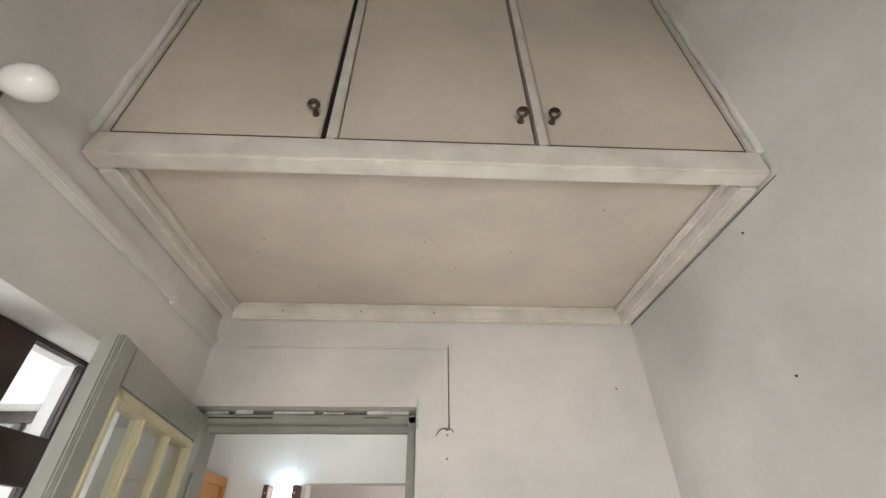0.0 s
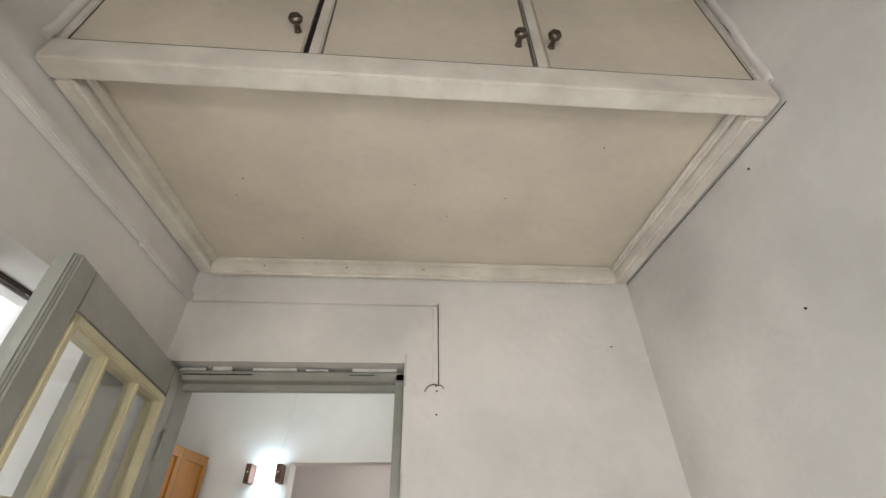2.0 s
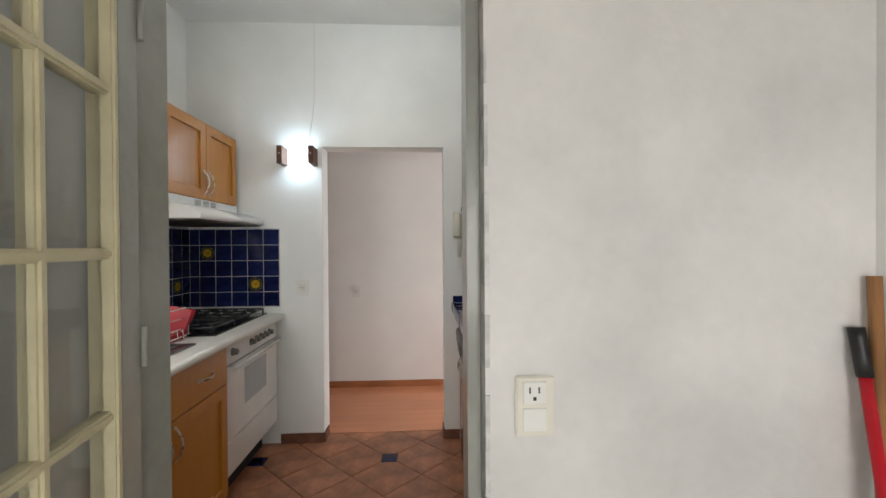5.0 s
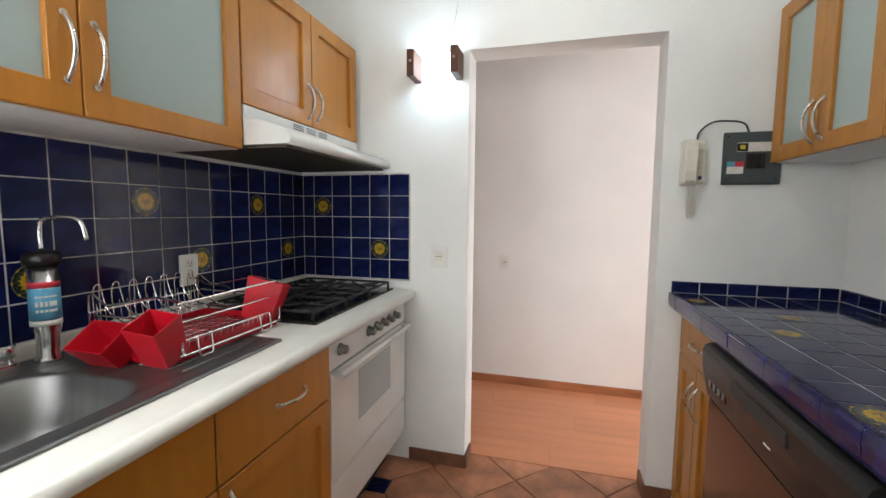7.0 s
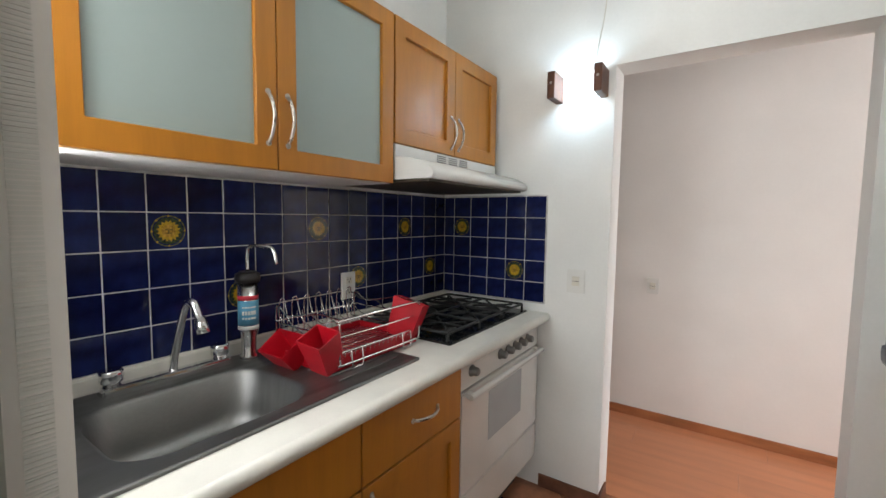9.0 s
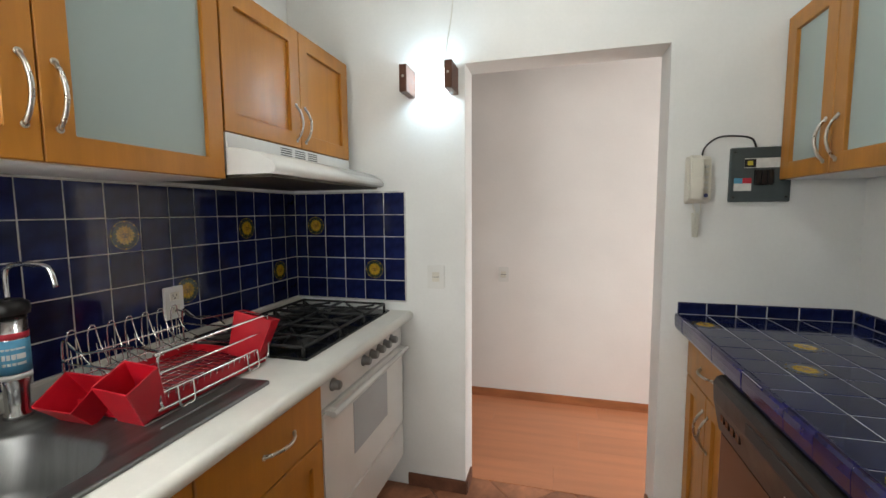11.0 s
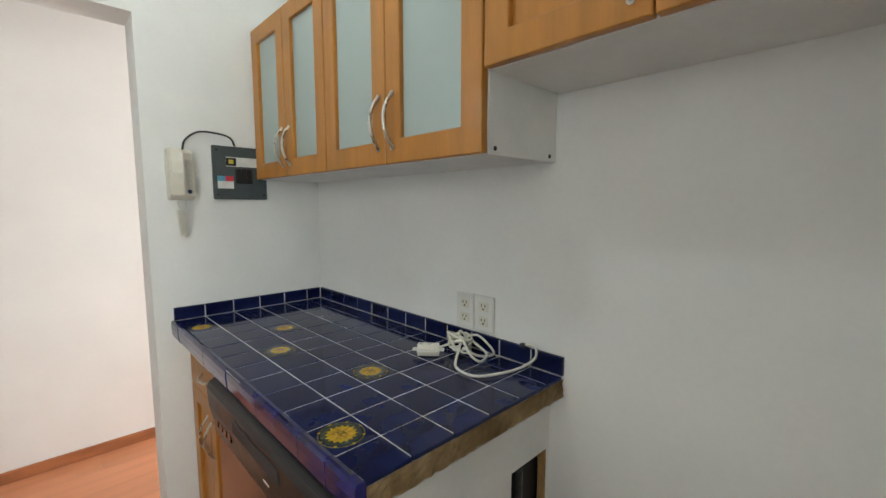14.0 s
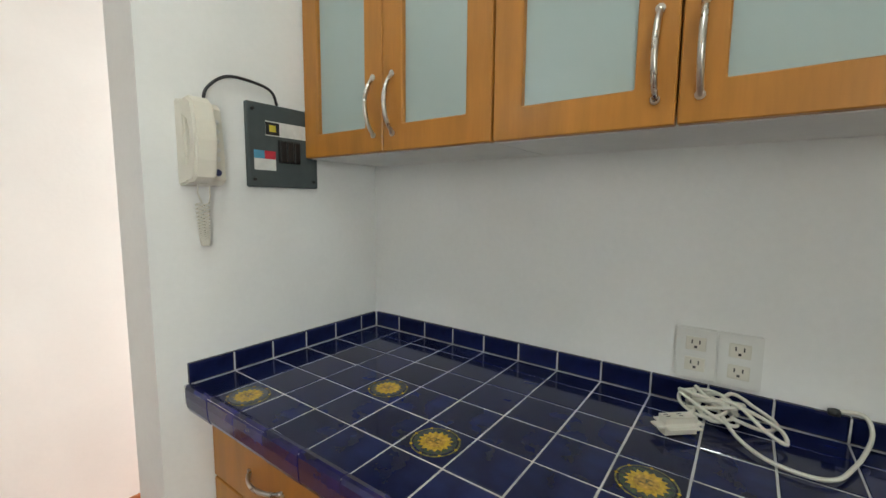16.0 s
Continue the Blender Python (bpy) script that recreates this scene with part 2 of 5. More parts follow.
def lathe(bm, profile, centre, axis="z", n=20):
    """A turned solid: rows of (radius, height) round an axis through centre."""
    c = Vector(centre)
    rings = []
    for r, h in profile:
        ring = []
        for k in range(n):
            a = 2 * math.pi * k / n
            u, v = r * math.cos(a), r * math.sin(a)
            off = {"z": (u, v, h), "x": (h, u, v), "y": (u, h, v)}[axis]
            ring.append(bm.verts.new(c + Vector(off)))
        rings.append(ring)
    for a, b in zip(rings, rings[1:]):
        for k in range(n):
            bm.faces.new((a[k], a[(k + 1) % n], b[(k + 1) % n], b[k])).smooth = True
    bm.faces.new(rings[0][::-1])
    bm.faces.new(rings[-1])
    return bm


def rod(bm, a, b, r, n=10):
    return tube(bm, (a, b), r, n)


def link_mesh(name, bm, material):
    bmesh.ops.recalc_face_normals(bm, faces=bm.faces)
    me = bpy.data.meshes.new(name)
    bm.to_mesh(me)
    bm.free()
    for m in material if isinstance(material, (list, tuple)) else (material,):
        me.materials.append(m)
    return new(name, me)


def part(name, bm, material, parent, label=""):
    ob = link_mesh(name, bm, material)
    ob.parent = parent
    base = parent
    while base.parent:
        base = base.parent
    if parent is base:
        ob.matrix_parent_inverse = Matrix.Translation(-base.location) if base.type == "EMPTY" else Matrix()
    return tagged(ob, label)


def thing(name, base, label, category, group="", kind=""):
    ob = new(name)
    ob.empty_display_size = 0.05
    ob.location = base
    return tagged(ob, label, category, group, kind)


def solid(name, bm, material, label, category="", kind="", group=""):
    return tagged(link_mesh(name, bm, material), label, category, group, kind)


def structure(name, bm, material, label):
    return solid(name, bm, material, label, kind="structure")


# ---- the shell ----
KTOP, LTOP, HTOP = 2.85, 3.36, 2.6
structure("wall_kitchen_north", blocks((-1.65, -0.61, 5.0, 5.157, 0, KTOP), (0.215, 1.6, 5.0, 5.157, 0, KTOP), (-0.61, 0.215, 5.0, 5.157, 2.014, KTOP)), KPAINT, "white painted kitchen wall with an open doorway")
structure("wall_kitchen_west", blocks((-1.65, -1.5, 3.135, 5.0, 0, KTOP)), KPAINT, "white painted kitchen wall behind the sink")
structure("wall_kitchen_east", blocks((0.87, 1.02, 3.135, 5.0, 0, KTOP)), KPAINT, "white painted kitchen wall with faint stains")
structure("wall_laundry_north", blocks((-1.65, -1.42, 2.938, 3.135, 0, LTOP), (-0.82, -0.526, 2.938, 3.135, 0, LTOP), (-1.42, -0.82, 2.938, 3.135, 0, 1.1), (-1.42, -0.82, 2.938, 3.135, 2.02, LTOP), (0.195, 1.15, 2.938, 3.135, 0, LTOP), (-0.526, 0.195, 2.938, 3.135, 2.016, LTOP)), PLASTER, "white plaster wall with patched filler round a doorway")
structure("wall_laundry_east", blocks((0.998, 1.15, 0.2, 2.938, 0, LTOP)), PLASTER, "uneven white plaster wall with a crack")
WY0, WY1, WZ0, WZ1 = 1.62, 2.615, 1.0, 2.03
structure("wall_laundry_west", blocks((-0.72, -0.526, 0.2, WY0, 0, LTOP), (-0.72, -0.526, WY1, 2.938, 0, LTOP), (-0.72, -0.526, WY0, WY1, 0, WZ0), (-0.72, -0.526, WY0, WY1, WZ1, LTOP)), PLASTER, "white plaster wall with a window opening")
# Unseen back wall; its opening is added to let the lamp's light in.
structure("wall_laundry_south", blocks((-0.72, -0.35, 0.05, 0.2, 0, LTOP), (0.85, 1.15, 0.05, 0.2, 0, LTOP), (-0.35, 0.85, 0.05, 0.2, 0, 0.75), (-0.35, 0.85, 0.05, 0.2, 2.35, LTOP)), PLASTER, "unseen white plaster wall with an assumed daylight opening")
structure("ceiling_laundry", blocks((-0.72, 1.15, 0.05, 3.135, LTOP, LTOP + 0.15)), PLASTER, "white plaster ceiling")
structure("ceiling_kitchen", blocks((-1.65, 1.02, 3.135, 5.157, KTOP, KTOP + 0.15)), KPAINT, "white painted ceiling")
# Unseen floor, pale so that it reflects light up to the cupboard.
structure("floor_laundry", blocks((-0.72, 1.15, 0.05, 3.02, -0.12, -0.002)), LAMIN, "unseen laundry floor, kept pale to bounce light")
structure("wall_hall_north", blocks((-2.6, 3.15, 6.1, 6.25, 0, HTOP)), HPAINT, "cream white hall wall")
structure("wall_hall_east", blocks((3.0, 3.15, 5.0, 5.25, 0, HTOP), (3.0, 3.15, 6.0, 6.1, 0, HTOP), (3.0, 3.15, 5.25, 6.0, 2.2, HTOP)), HPAINT, "hall wall with a bright opening")
structure("wall_hall_south", blocks((-2.6, -1.65, 5.0, 5.157, 0, HTOP), (1.6, 3.0, 5.0, 5.157, 0, HTOP)), HPAINT, "cream white hall wall")
structure("wall_hall_west", blocks((-2.75, -2.6, 5.0, 6.25, 0, HTOP)), HPAINT, "cream white hall wall end")
structure("ceiling_hall", blocks((-2.75, 3.15, 5.157, 6.25, HTOP, HTOP + 0.12)), HPAINT, "white hall ceiling")
structure("ground", blocks((-60, 60, -60, 60, -0.4, -0.13)), TGROUT, "plain ground outside")
structure("baseboard_hall", rounded(blocks((-2.6, 3.0, 6.085, 6.1, 0.001, 0.062)), 0.003), SKIRT, "orange-brown wooden baseboard")
structure("baseboard_kitchen", rounded(blocks((-0.90, -0.602, 4.99, 5.0, 0.001, 0.066), (-0.612, -0.60, 5.0, 5.12, 0.001, 0.066), (0.206, 0.32, 4.99, 5.0, 0.001, 0.066), (0.203, 0.215, 5.0, 5.12, 0.001, 0.066)), 0.002), TBASE, "terracotta tile baseboard")


# ---- laundry room ----
def kitchen_side_door_frame():
    t = thing("door_frame", (-0.17, 3.05, 0), "grey-green painted door frame with cracked filler", "door frame", kind="structure")
    part("jamb", rounded(blocks((0.166, 0.194, 2.99, 3.10, 0, 2.0))), GREYGREEN, t)
    part("jamb", rounded(blocks((-0.525, -0.497, 2.99, 3.10, 0, 2.0))), GREYGREEN, t)
    part("head", rounded(blocks((-0.525, 0.194, 2.99, 3.10, 1.975, 2.003), (-0.50, 0.168, 3.03, 3.06, 1.955, 1.975))), GREYGREEN, t)
    bm = bmesh.new()
    rng = random.Random(4)
    x = -0.5
    while x < 0.16:
        w = rng.uniform(0.05, 0.16)
        box(bm, x, min(x + w, 0.17), 2.983 + rng.uniform(0, 0.004), 2.992, 2.0035, 2.0035 + rng.uniform(0.004, 0.012))
        x += w + rng.uniform(0.01, 0.08)
    z = 0.2
    while z < 1.95:
        h = rng.uniform(0.06, 0.2)
        box(bm, 0.1945, 0.1945 + rng.uniform(0.003, 0.010), 2.934, 2.99, z, z + h)
        z += h + rng.uniform(0.0, 0.1)
    part("filler_patch", bm, FILLER, t, "crumbly white filler along the frame")
    part("crack", blocks((-0.49, -0.28, 2.9885, 2.9895, 1.990, 1.994), (0.02, 0.10, 2.9885, 2.9895, 1.992, 1.9945)), DARK, t, "dark gap over the frame")
    part("reveal_lining", blocks((-0.5258, -0.5222, 3.1, 3.1352, 0.0, 2.0)), HPAINT, t, "white painted reveal")
    # Narrow strip of small uneven white ribs.
    rib = bmesh.new()
    for i in range(420):
        z = 0.75 + i * 0.003
        box(rib, -0.5225, -0.5215 + rng.uniform(-0.0003, 0.0003), 3.111, 3.126, z, z + rng.uniform(0.0012, 0.0027))
    part("ribbed_strip", rib, WHITEP, t, "narrow white ribbed strip on the reveal")


kitchen_side_door_frame()


def glazed_door():
    """The leaf, built along its own width and turned about the hinge."""
    t = thing("glazed_door", (-0.487, 2.985, 0), "open grey-green glazed door with yellowed cream glazing bars", "door")
    W, T, H = 0.68, 0.042, 1.99
    st, top, low = 0.105, 0.085, 0.75
    part("stile", rounded(blocks((0, st - 0.03, -T, 0, 0.012, H)), 0.004), GREYGREEN, t)
    part("stile", rounded(blocks((W - 0.06, W, -T, 0, 0.012, H), (W - 0.004, W + 0.009, -T * 0.6, -0.006, 0.012, H - 0.003)), 0.004), GREYGREEN, t)
    part("rail", rounded(blocks((st - 0.03, W - 0.06, -T, 0, H - top, H)), 0.004), GREYGREEN, t)
    part("rail", rounded(blocks((st - 0.03, W - 0.06, -T, 0, low - 0.1, low)), 0.004), GREYGREEN, t)
    part("lower_panel", rounded(blocks((st - 0.03, W - 0.06, -T * 0.75, -T * 0.3, 0.012, low - 0.1)), 0.004), GREYGREEN, t)
    x0, x1, z0, z1 = st - 0.03, W - 0.06, low, H - top
    bm = bmesh.new()
    for d in ((x0, x0 + 0.018, z0, z1), (x1 - 0.02, x1, z0, z1), (x0, x1, z0, z0 + 0.022), (x0, x1, z1 - 0.022, z1)):
        box(bm, d[0], d[1], -T - 0.003, 0.003, d[2], d[3])
    part("bead_frame", rounded(bm, 0.004), YELLOW, t, "yellowed cream bead round the panes")
    cw, rows = (x1 - x0) / 3, 4
    rh = (z1 - z0) / rows
    for i in (1, 2):
        part("glazing_bar", rounded(blocks((x0 + i * cw - 0.010, x0 + i * cw + 0.010, -0.036, -0.004, z0, z1)), 0.005), YELLOW, t, "yellowed cream glazing bar")
    for j in range(1, rows):
        part("glazing_bar", rounded(blocks((x0, x1, -0.0375, -0.0025, z0 + j * rh - 0.010, z0 + j * rh + 0.010)), 0.005), YELLOW, t, "yellowed cream glazing bar")
    for i in range(3):
        for j in range(rows):
            part("pane", blocks((x0 + i * cw + 0.006, x0 + (i + 1) * cw - 0.006, -T / 2 - 0.002, -T / 2 + 0.002, z0 + j * rh + 0.006, z0 + (j + 1) * rh - 0.006)), PANE, t, "clear glass pane")
    for z in (0.3, 1.1, 1.75):
        part("hinge", rod(bmesh.new(), (-0.004, 0.004, z), (-0.004, 0.004, z + 0.08), 0.006), GREYGREEN, t)
    for o in t.children:
        o.matrix_parent_inverse = Matrix()
    # the leaf's length runs from the hinge towards the viewer's side of the room
    t.rotation_euler = (0, 0, math.atan2(-0.675, 0.115))


glazed_door()


def laundry_window():
    t = thing("window_1", (-0.63, 2.1, WZ0), "dark brown steel window with bright panes", "window", kind="structure")
    x0, x1 = -0.665, -0.635
    bm = blocks((x0, x1, WY0, WY1, WZ0, WZ0 + 0.04), (x0, x1, WY0, WY1, WZ1 - 0.010, WZ1), (x0, x1, WY0, WY0 + 0.04, WZ0 + 0.04, WZ1 - 0.010), (x0, x1, WY1 - 0.03, WY1, WZ0 + 0.04, WZ1 - 0.010))
    part("window_frame", rounded(bm, 0.003), BROWN, t, "dark brown painted frame")
    ys = [WY0 + 0.04, 1.84, 2.07, 2.325, WY1 - 0.03]
    zs = [WZ0 + 0.04, 1.26, 1.53, 1.80, WZ1 - 0.010]
    for y, w in zip(ys[1:-1], (0.05, 0.032, 0.085)):
        part("mullion", rounded(blocks((x0 - 0.006, x1 + 0.012, y - w, y + w, zs[0], zs[-1])), 0.003), BROWN, t)
    for z in zs[1:-1]:
        part("glazing_bar", rounded(blocks((x0 + 0.004, x1 + 0.004, ys[0], ys[-1], z - 0.048, z + 0.048)), 0.003), BROWN, t)
    for a, b in zip(ys, ys[1:]):
        for c, d in zip(zs, zs[1:]):
            p = part("pane", blocks((-0.652, -0.648, a, b, c, d)), PANE, t)
            p.visible_shadow = False
    part("window_sill", rounded(blocks((-0.72, -0.515, WY0 - 0.02, WY1 + 0.02, WZ0 - 0.03, WZ0)), 0.004), PLASTER, t)


laundry_window()


# Unseen window, added so that fill light enters from the south.
def added_kitchen_window():
    t = thing("added_window_2", (-1.12, 3.04, 1.1), "unseen dark brown steel window added for fill light", "window", kind="structure")
    part("window_frame", rounded(ring_slab("y", 3.03, 3.06, (-1.42, -0.82, 1.1, 2.02), (-1.385, -0.855, 1.135, 1.985)), 0.003, 1), BROWN, t, "dark brown painted frame")
    part("mullion", rounded(blocks((-1.135, -1.105, 3.032, 3.058, 1.135, 1.985)), 0.003, 1), BROWN, t)
    for a, b in ((-1.385, -1.135), (-1.105, -0.855)):
        p = part("pane", blocks((a, b, 3.043, 3.047, 1.135, 1.985)), PANE, t)
        p.visible_shadow = False


added_kitchen_window()
# Added rippled backdrop; it glows in place of the unseen view outside.
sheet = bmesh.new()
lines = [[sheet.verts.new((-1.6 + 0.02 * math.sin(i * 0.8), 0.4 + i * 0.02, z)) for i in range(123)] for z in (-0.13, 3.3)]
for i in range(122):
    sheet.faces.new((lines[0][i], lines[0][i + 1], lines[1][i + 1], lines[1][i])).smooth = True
structure("backdrop", sheet, GLOW_SHEET, "glowing white rippled backdrop added outside the window")


def overhead_cupboard():
    t = thing("overhead_cupboard", (0.236, 2.5, 2.31), "built-in cream overhead cupboard with three doors", "cupboard")
    x0, x1, y0, y1 = -0.524, 0.996, 2.15, 2.936
    part("front_rail", rounded(blocks((x0, x1, y0, y0 + 0.05, 2.327, 2.398)), 0.006), TRIM, t, "scuffed cream painted rail")
    part("bottom_panel", blocks((x0, x1, y0 + 0.05, y1, 2.372, 2.39)), CREAM, t)
    for name, d in (("moulding", (x0, x0 + 0.045, y0 + 0.05, y1, 2.327, 2.372)), ("moulding", (x1 - 0.045, x1, y0 + 0.05, y1, 2.320, 2.372)), ("moulding", (x0 + 0.045, x1 - 0.045, y1 - 0.028, y1, 2.315, 2.372))):
        part(name, rounded(blocks(d), 0.007, 3), TRIM, t)
    bm = blocks((x0 + 0.045, x0 + 0.065, y0 + 0.05, y1 - 0.028, 2.352, 2.372), (x1 - 0.065, x1 - 0.045, y0 + 0.05, y1 - 0.028, 2.352, 2.372), (x0 + 0.065, x1 - 0.065, y1 - 0.042, y1 - 0.028, 2.355, 2.372))
    part("cove_strip", rounded(bm, 0.006), TRIM, t)
    for x in (x0 + 0.012, -0.008, 0.482, x1 - 0.012):
        w = 0.013 if x0 + 0.05 < x < 0.9 else 0.012
        part("post", rounded(blocks((x - w, x + w, y0 + 0.004, y0 + 0.05, 2.398, 3.30)), 0.003), TRIM, t)
    part("top_rail", rounded(blocks((x0, x1, y0, y0 + 0.05, 3.30, LTOP)), 0.004), TRIM, t)
    doors = ((x0 + 0.028, -0.034, -0.055), (0.009, 0.462, 0.437), (0.497, x1 - 0.028, 0.514))
    for a, b, k in doors:
        d = part("cupboard_door", rounded(blocks((a, b, y0 + 0.006, y0 + 0.026, 2.402, 3.296)), 0.003), CREAM, t, "plain cream painted door leaf")
        kn = bmesh.new()
        lathe(kn, ((0.009, 0.0), (0.007, -0.004), (0.005, -0.016), (0.013, -0.022), (0.016, -0.030), (0.011, -0.037)), (k, y0 + 0.006, 2.485), "y", 16)
        part("knob", kn, TARNISH, d, "tarnished metal knob")
    part("gap", blocks((-0.033, -0.022, y0 + 0.012, y0 + 0.024, 2.402, 3.296)), DARK, t, "dark gap beside a warped door")
    # Near-black sheet just behind the doors puts shade into their gaps.
    part("inner_shade_sheet", blocks((x0, x1, y0 + 0.027, y0 + 0.032, 2.402, 3.296)), DARK, t)
    crack = bmesh.new()
    rod(crack, (x1 + 0.0005, y0, 2.3185), (x1 + 0.0005, y1, 2.3185), 0.0010, 5)
    for x in (x0 + 0.001, x1 - 0.001):
        rod(crack, (x, y0 + 0.003, 2.40), (x, y0 + 0.003, 3.30), 0.0014, 5)
    for a, b in ((x0 + 0.03, -0.02), (0.0, 0.47), (0.49, x1 - 0.03)):
        rod(crack, (a, y0 + 0.005, 2.4005), (b, y0 + 0.005, 2.4005), 0.0009, 5)
        for x in (a, b):
            rod(crack, (x, y0 + 0.005, 2.40), (x, y0 + 0.005, 3.296), 0.0008, 5)
    part("crack", crack, DARK, t, "dark gaps along the doors and wall")
    rng = random.Random(21)
    for x in (x0 - 0.001, x1 + 0.001):
        pts = [(x, y0 - 0.003 + rng.uniform(-0.006, 0.004), 2.39 + 0.055 * k) for k in range(18)]
        part("plaster_bead", tube(bmesh.new(), curve_points(pts, 3), 0.011, 7), PLASTER, t, "lumpy plaster bead along the wall")
    rng = random.Random(9)
    for i in range(7):
        part("nail_head", lathe(bmesh.new(), ((0.002, 0), (0.002, 0.001)), (rng.uniform(-0.3, 0.8), rng.uniform(2.3, 2.85), 2.3712), "z", 8), RUBBER, t)
    for x in (-0.30, -0.02, 0.25):
        part("nail_head", lathe(bmesh.new(), ((0.003, 0), (0.003, 0.001)), (x, 2.9075, 2.345), "y", 8), RUBBER, t)


overhead_cupboard()
cond = blocks((-0.5255, -0.500, 1.2, 2.62, 2.226, 2.252), (-0.5255, -0.508, 2.62, 2.936, 2.216, 2.240))
solid("cable_conduit", rounded(cond, 0.004), PLASTER, "painted-over cable duct along the wall", "conduit")
cond = blocks((-0.508, 0.300, 2.921, 2.9385, 2.214, 2.240), (0.282, 0.298, 2.930, 2.9385, 1.95, 2.214))
solid("cable_conduit", rounded(cond, 0.003), PLASTER, "painted-over cable duct above the doorway", "conduit")
hk = bmesh.new()
# Straight dark rod draws the shadow along the duct's right edge.
rod(hk, (0.301, 2.936, 1.95), (0.301, 2.936, 2.23), 0.0016, 5)
tube(hk, curve_points([(0.300, 2.937, 1.96), (0.299, 2.93, 1.945), (0.285, 2.925, 1.947), (0.268, 2.925, 1.94), (0.258, 2.926, 1.925)]), 0.0018, 5)
tube(hk, curve_points([(0.29, 2.93, 1.942), (0.305, 2.925, 1.945), (0.316, 2.926, 1.935)]), 0.0014, 5)
solid("wire_stub_and_duct_shadow", hk, RUBBER, "short bent wire stub in the wall and a dark rod for the duct's shadow", "wire")
for n, (p, ax) in enumerate((((0.293, 2.9375, 1.862), "y"), ((0.295, 2.9375, 1.93), "y"), ((0.9975, 2.30, 2.27), "x"), ((0.9975, 2.35, 1.93), "x"), ((0.88, 2.9375, 2.08), "y"), ((0.9975, 2.56, 1.43), "x"))):
    solid("wall_screw", lathe(bmesh.new(), ((0.0028, -0.002), (0.0028, 0.001)), p, ax, 8), RUBBER, "small dark screw in the plaster wall", "screw", group="screws in the laundry walls")

bulb = thing("wall_bulb", (-0.526, 1.95, 2.27), "white opal bulb in a holder on the plaster wall", "lamp")
part("holder", lathe(bmesh.new(), ((0.032, 0.0), (0.032, 0.010), (0.016, 0.016), (0.015, 0.04)), (-0.526, 1.95, 2.27), "x", 20), BLACKP, bulb)
part("globe", lathe(bmesh.new(), ((0.013, 0.035), (0.02, 0.045), (0.029, 0.065), (0.032, 0.085), (0.028, 0.105), (0.017, 0.117), (0.005, 0.121)), (-0.526, 1.95, 2.27), "x", 24), OPAL, bulb, "unlit white glass globe")

sock = thing("wall_socket", (0.29, 2.938, 1.02), "ivory socket plate on the plaster wall", "socket")
part("plate", rounded(blocks((0.253, 0.328, 2.930, 2.938, 0.965, 1.083)), 0.003), IVORY, sock)
part("outlet_face", rounded(blocks((0.268, 0.313, 2.927, 2.931, 1.03, 1.072), (0.268, 0.313, 2.927, 2.931, 0.976, 1.02)), 0.001), WHITEP, sock)
part("slot", blocks((0.279, 0.282, 2.9262, 2.928, 1.050, 1.062), (0.297, 0.300, 2.9262, 2.928, 1.050, 1.062), (0.287, 0.293, 2.9262, 2.928, 1.036, 1.043)), SLOT, sock)

hose = bmesh.new()
tube(hose, curve_points([(0.988, 2.715, 0.55), (0.986, 2.72, 0.9), (0.988, 2.712, 1.13), (0.988, 2.668, 1.325), (0.988, 2.60, 1.405), (0.988, 2.50, 1.442), (0.988, 2.40, 1.457), (0.988, 2.28, 1.45), (0.988, 2.2, 1.39), (0.988, 2.17, 1.2)]), 0.0078, 8)
solid("rubber_hose", hose, RUBBER, "dark brown rubber hose hooked on the wall", "hose")
st = bmesh.new()
rod(st, (0.965, 2.86, -0.002), (0.972, 2.918, 1.272), 0.012, 12)
solid("broom_stick", st, STICK, "bare wooden broom stick leaning in the corner", "broom")
bro = thing("mop", (0.93, 2.82, 0), "red mop handle with a black grip leaning in the corner", "mop")
part("handle", rod(bmesh.new(), (0.965, 2.76, -0.002), (0.940, 2.908, 1.09), 0.011, 12), RED, bro)
part("grip", tube(bmesh.new(), [(0.9403, 2.906, 1.075), (0.9395, 2.912, 1.11), (0.938, 2.918, 1.15), (0.937, 2.921, 1.17)], 0.014, 12), BLACKP, bro, "black plastic grip")


# ---- kitchen: cabinets ----
def bow_handle(parent, p0, p1, out, r=0.0048):
    """A bowed metal pull between two points on a front, bulging along out."""
    a, b, o = Vector(p0), Vector(p1), Vector(out)
    pts = [a + (b - a) * k / 8 + o * math.sin(math.pi * k / 8) ** 0.75 for k in range(9)]
    bm = bmesh.new()
    tube(bm, curve_points(pts, 3), r, 8)
    rod(bm, a - o * 0.02, a + o * 0.12, r * 1.5)
    rod(bm, b - o * 0.02, b + o * 0.12, r * 1.5)
    return part("handle", bm, NICKEL, parent, "bowed satin metal handle")


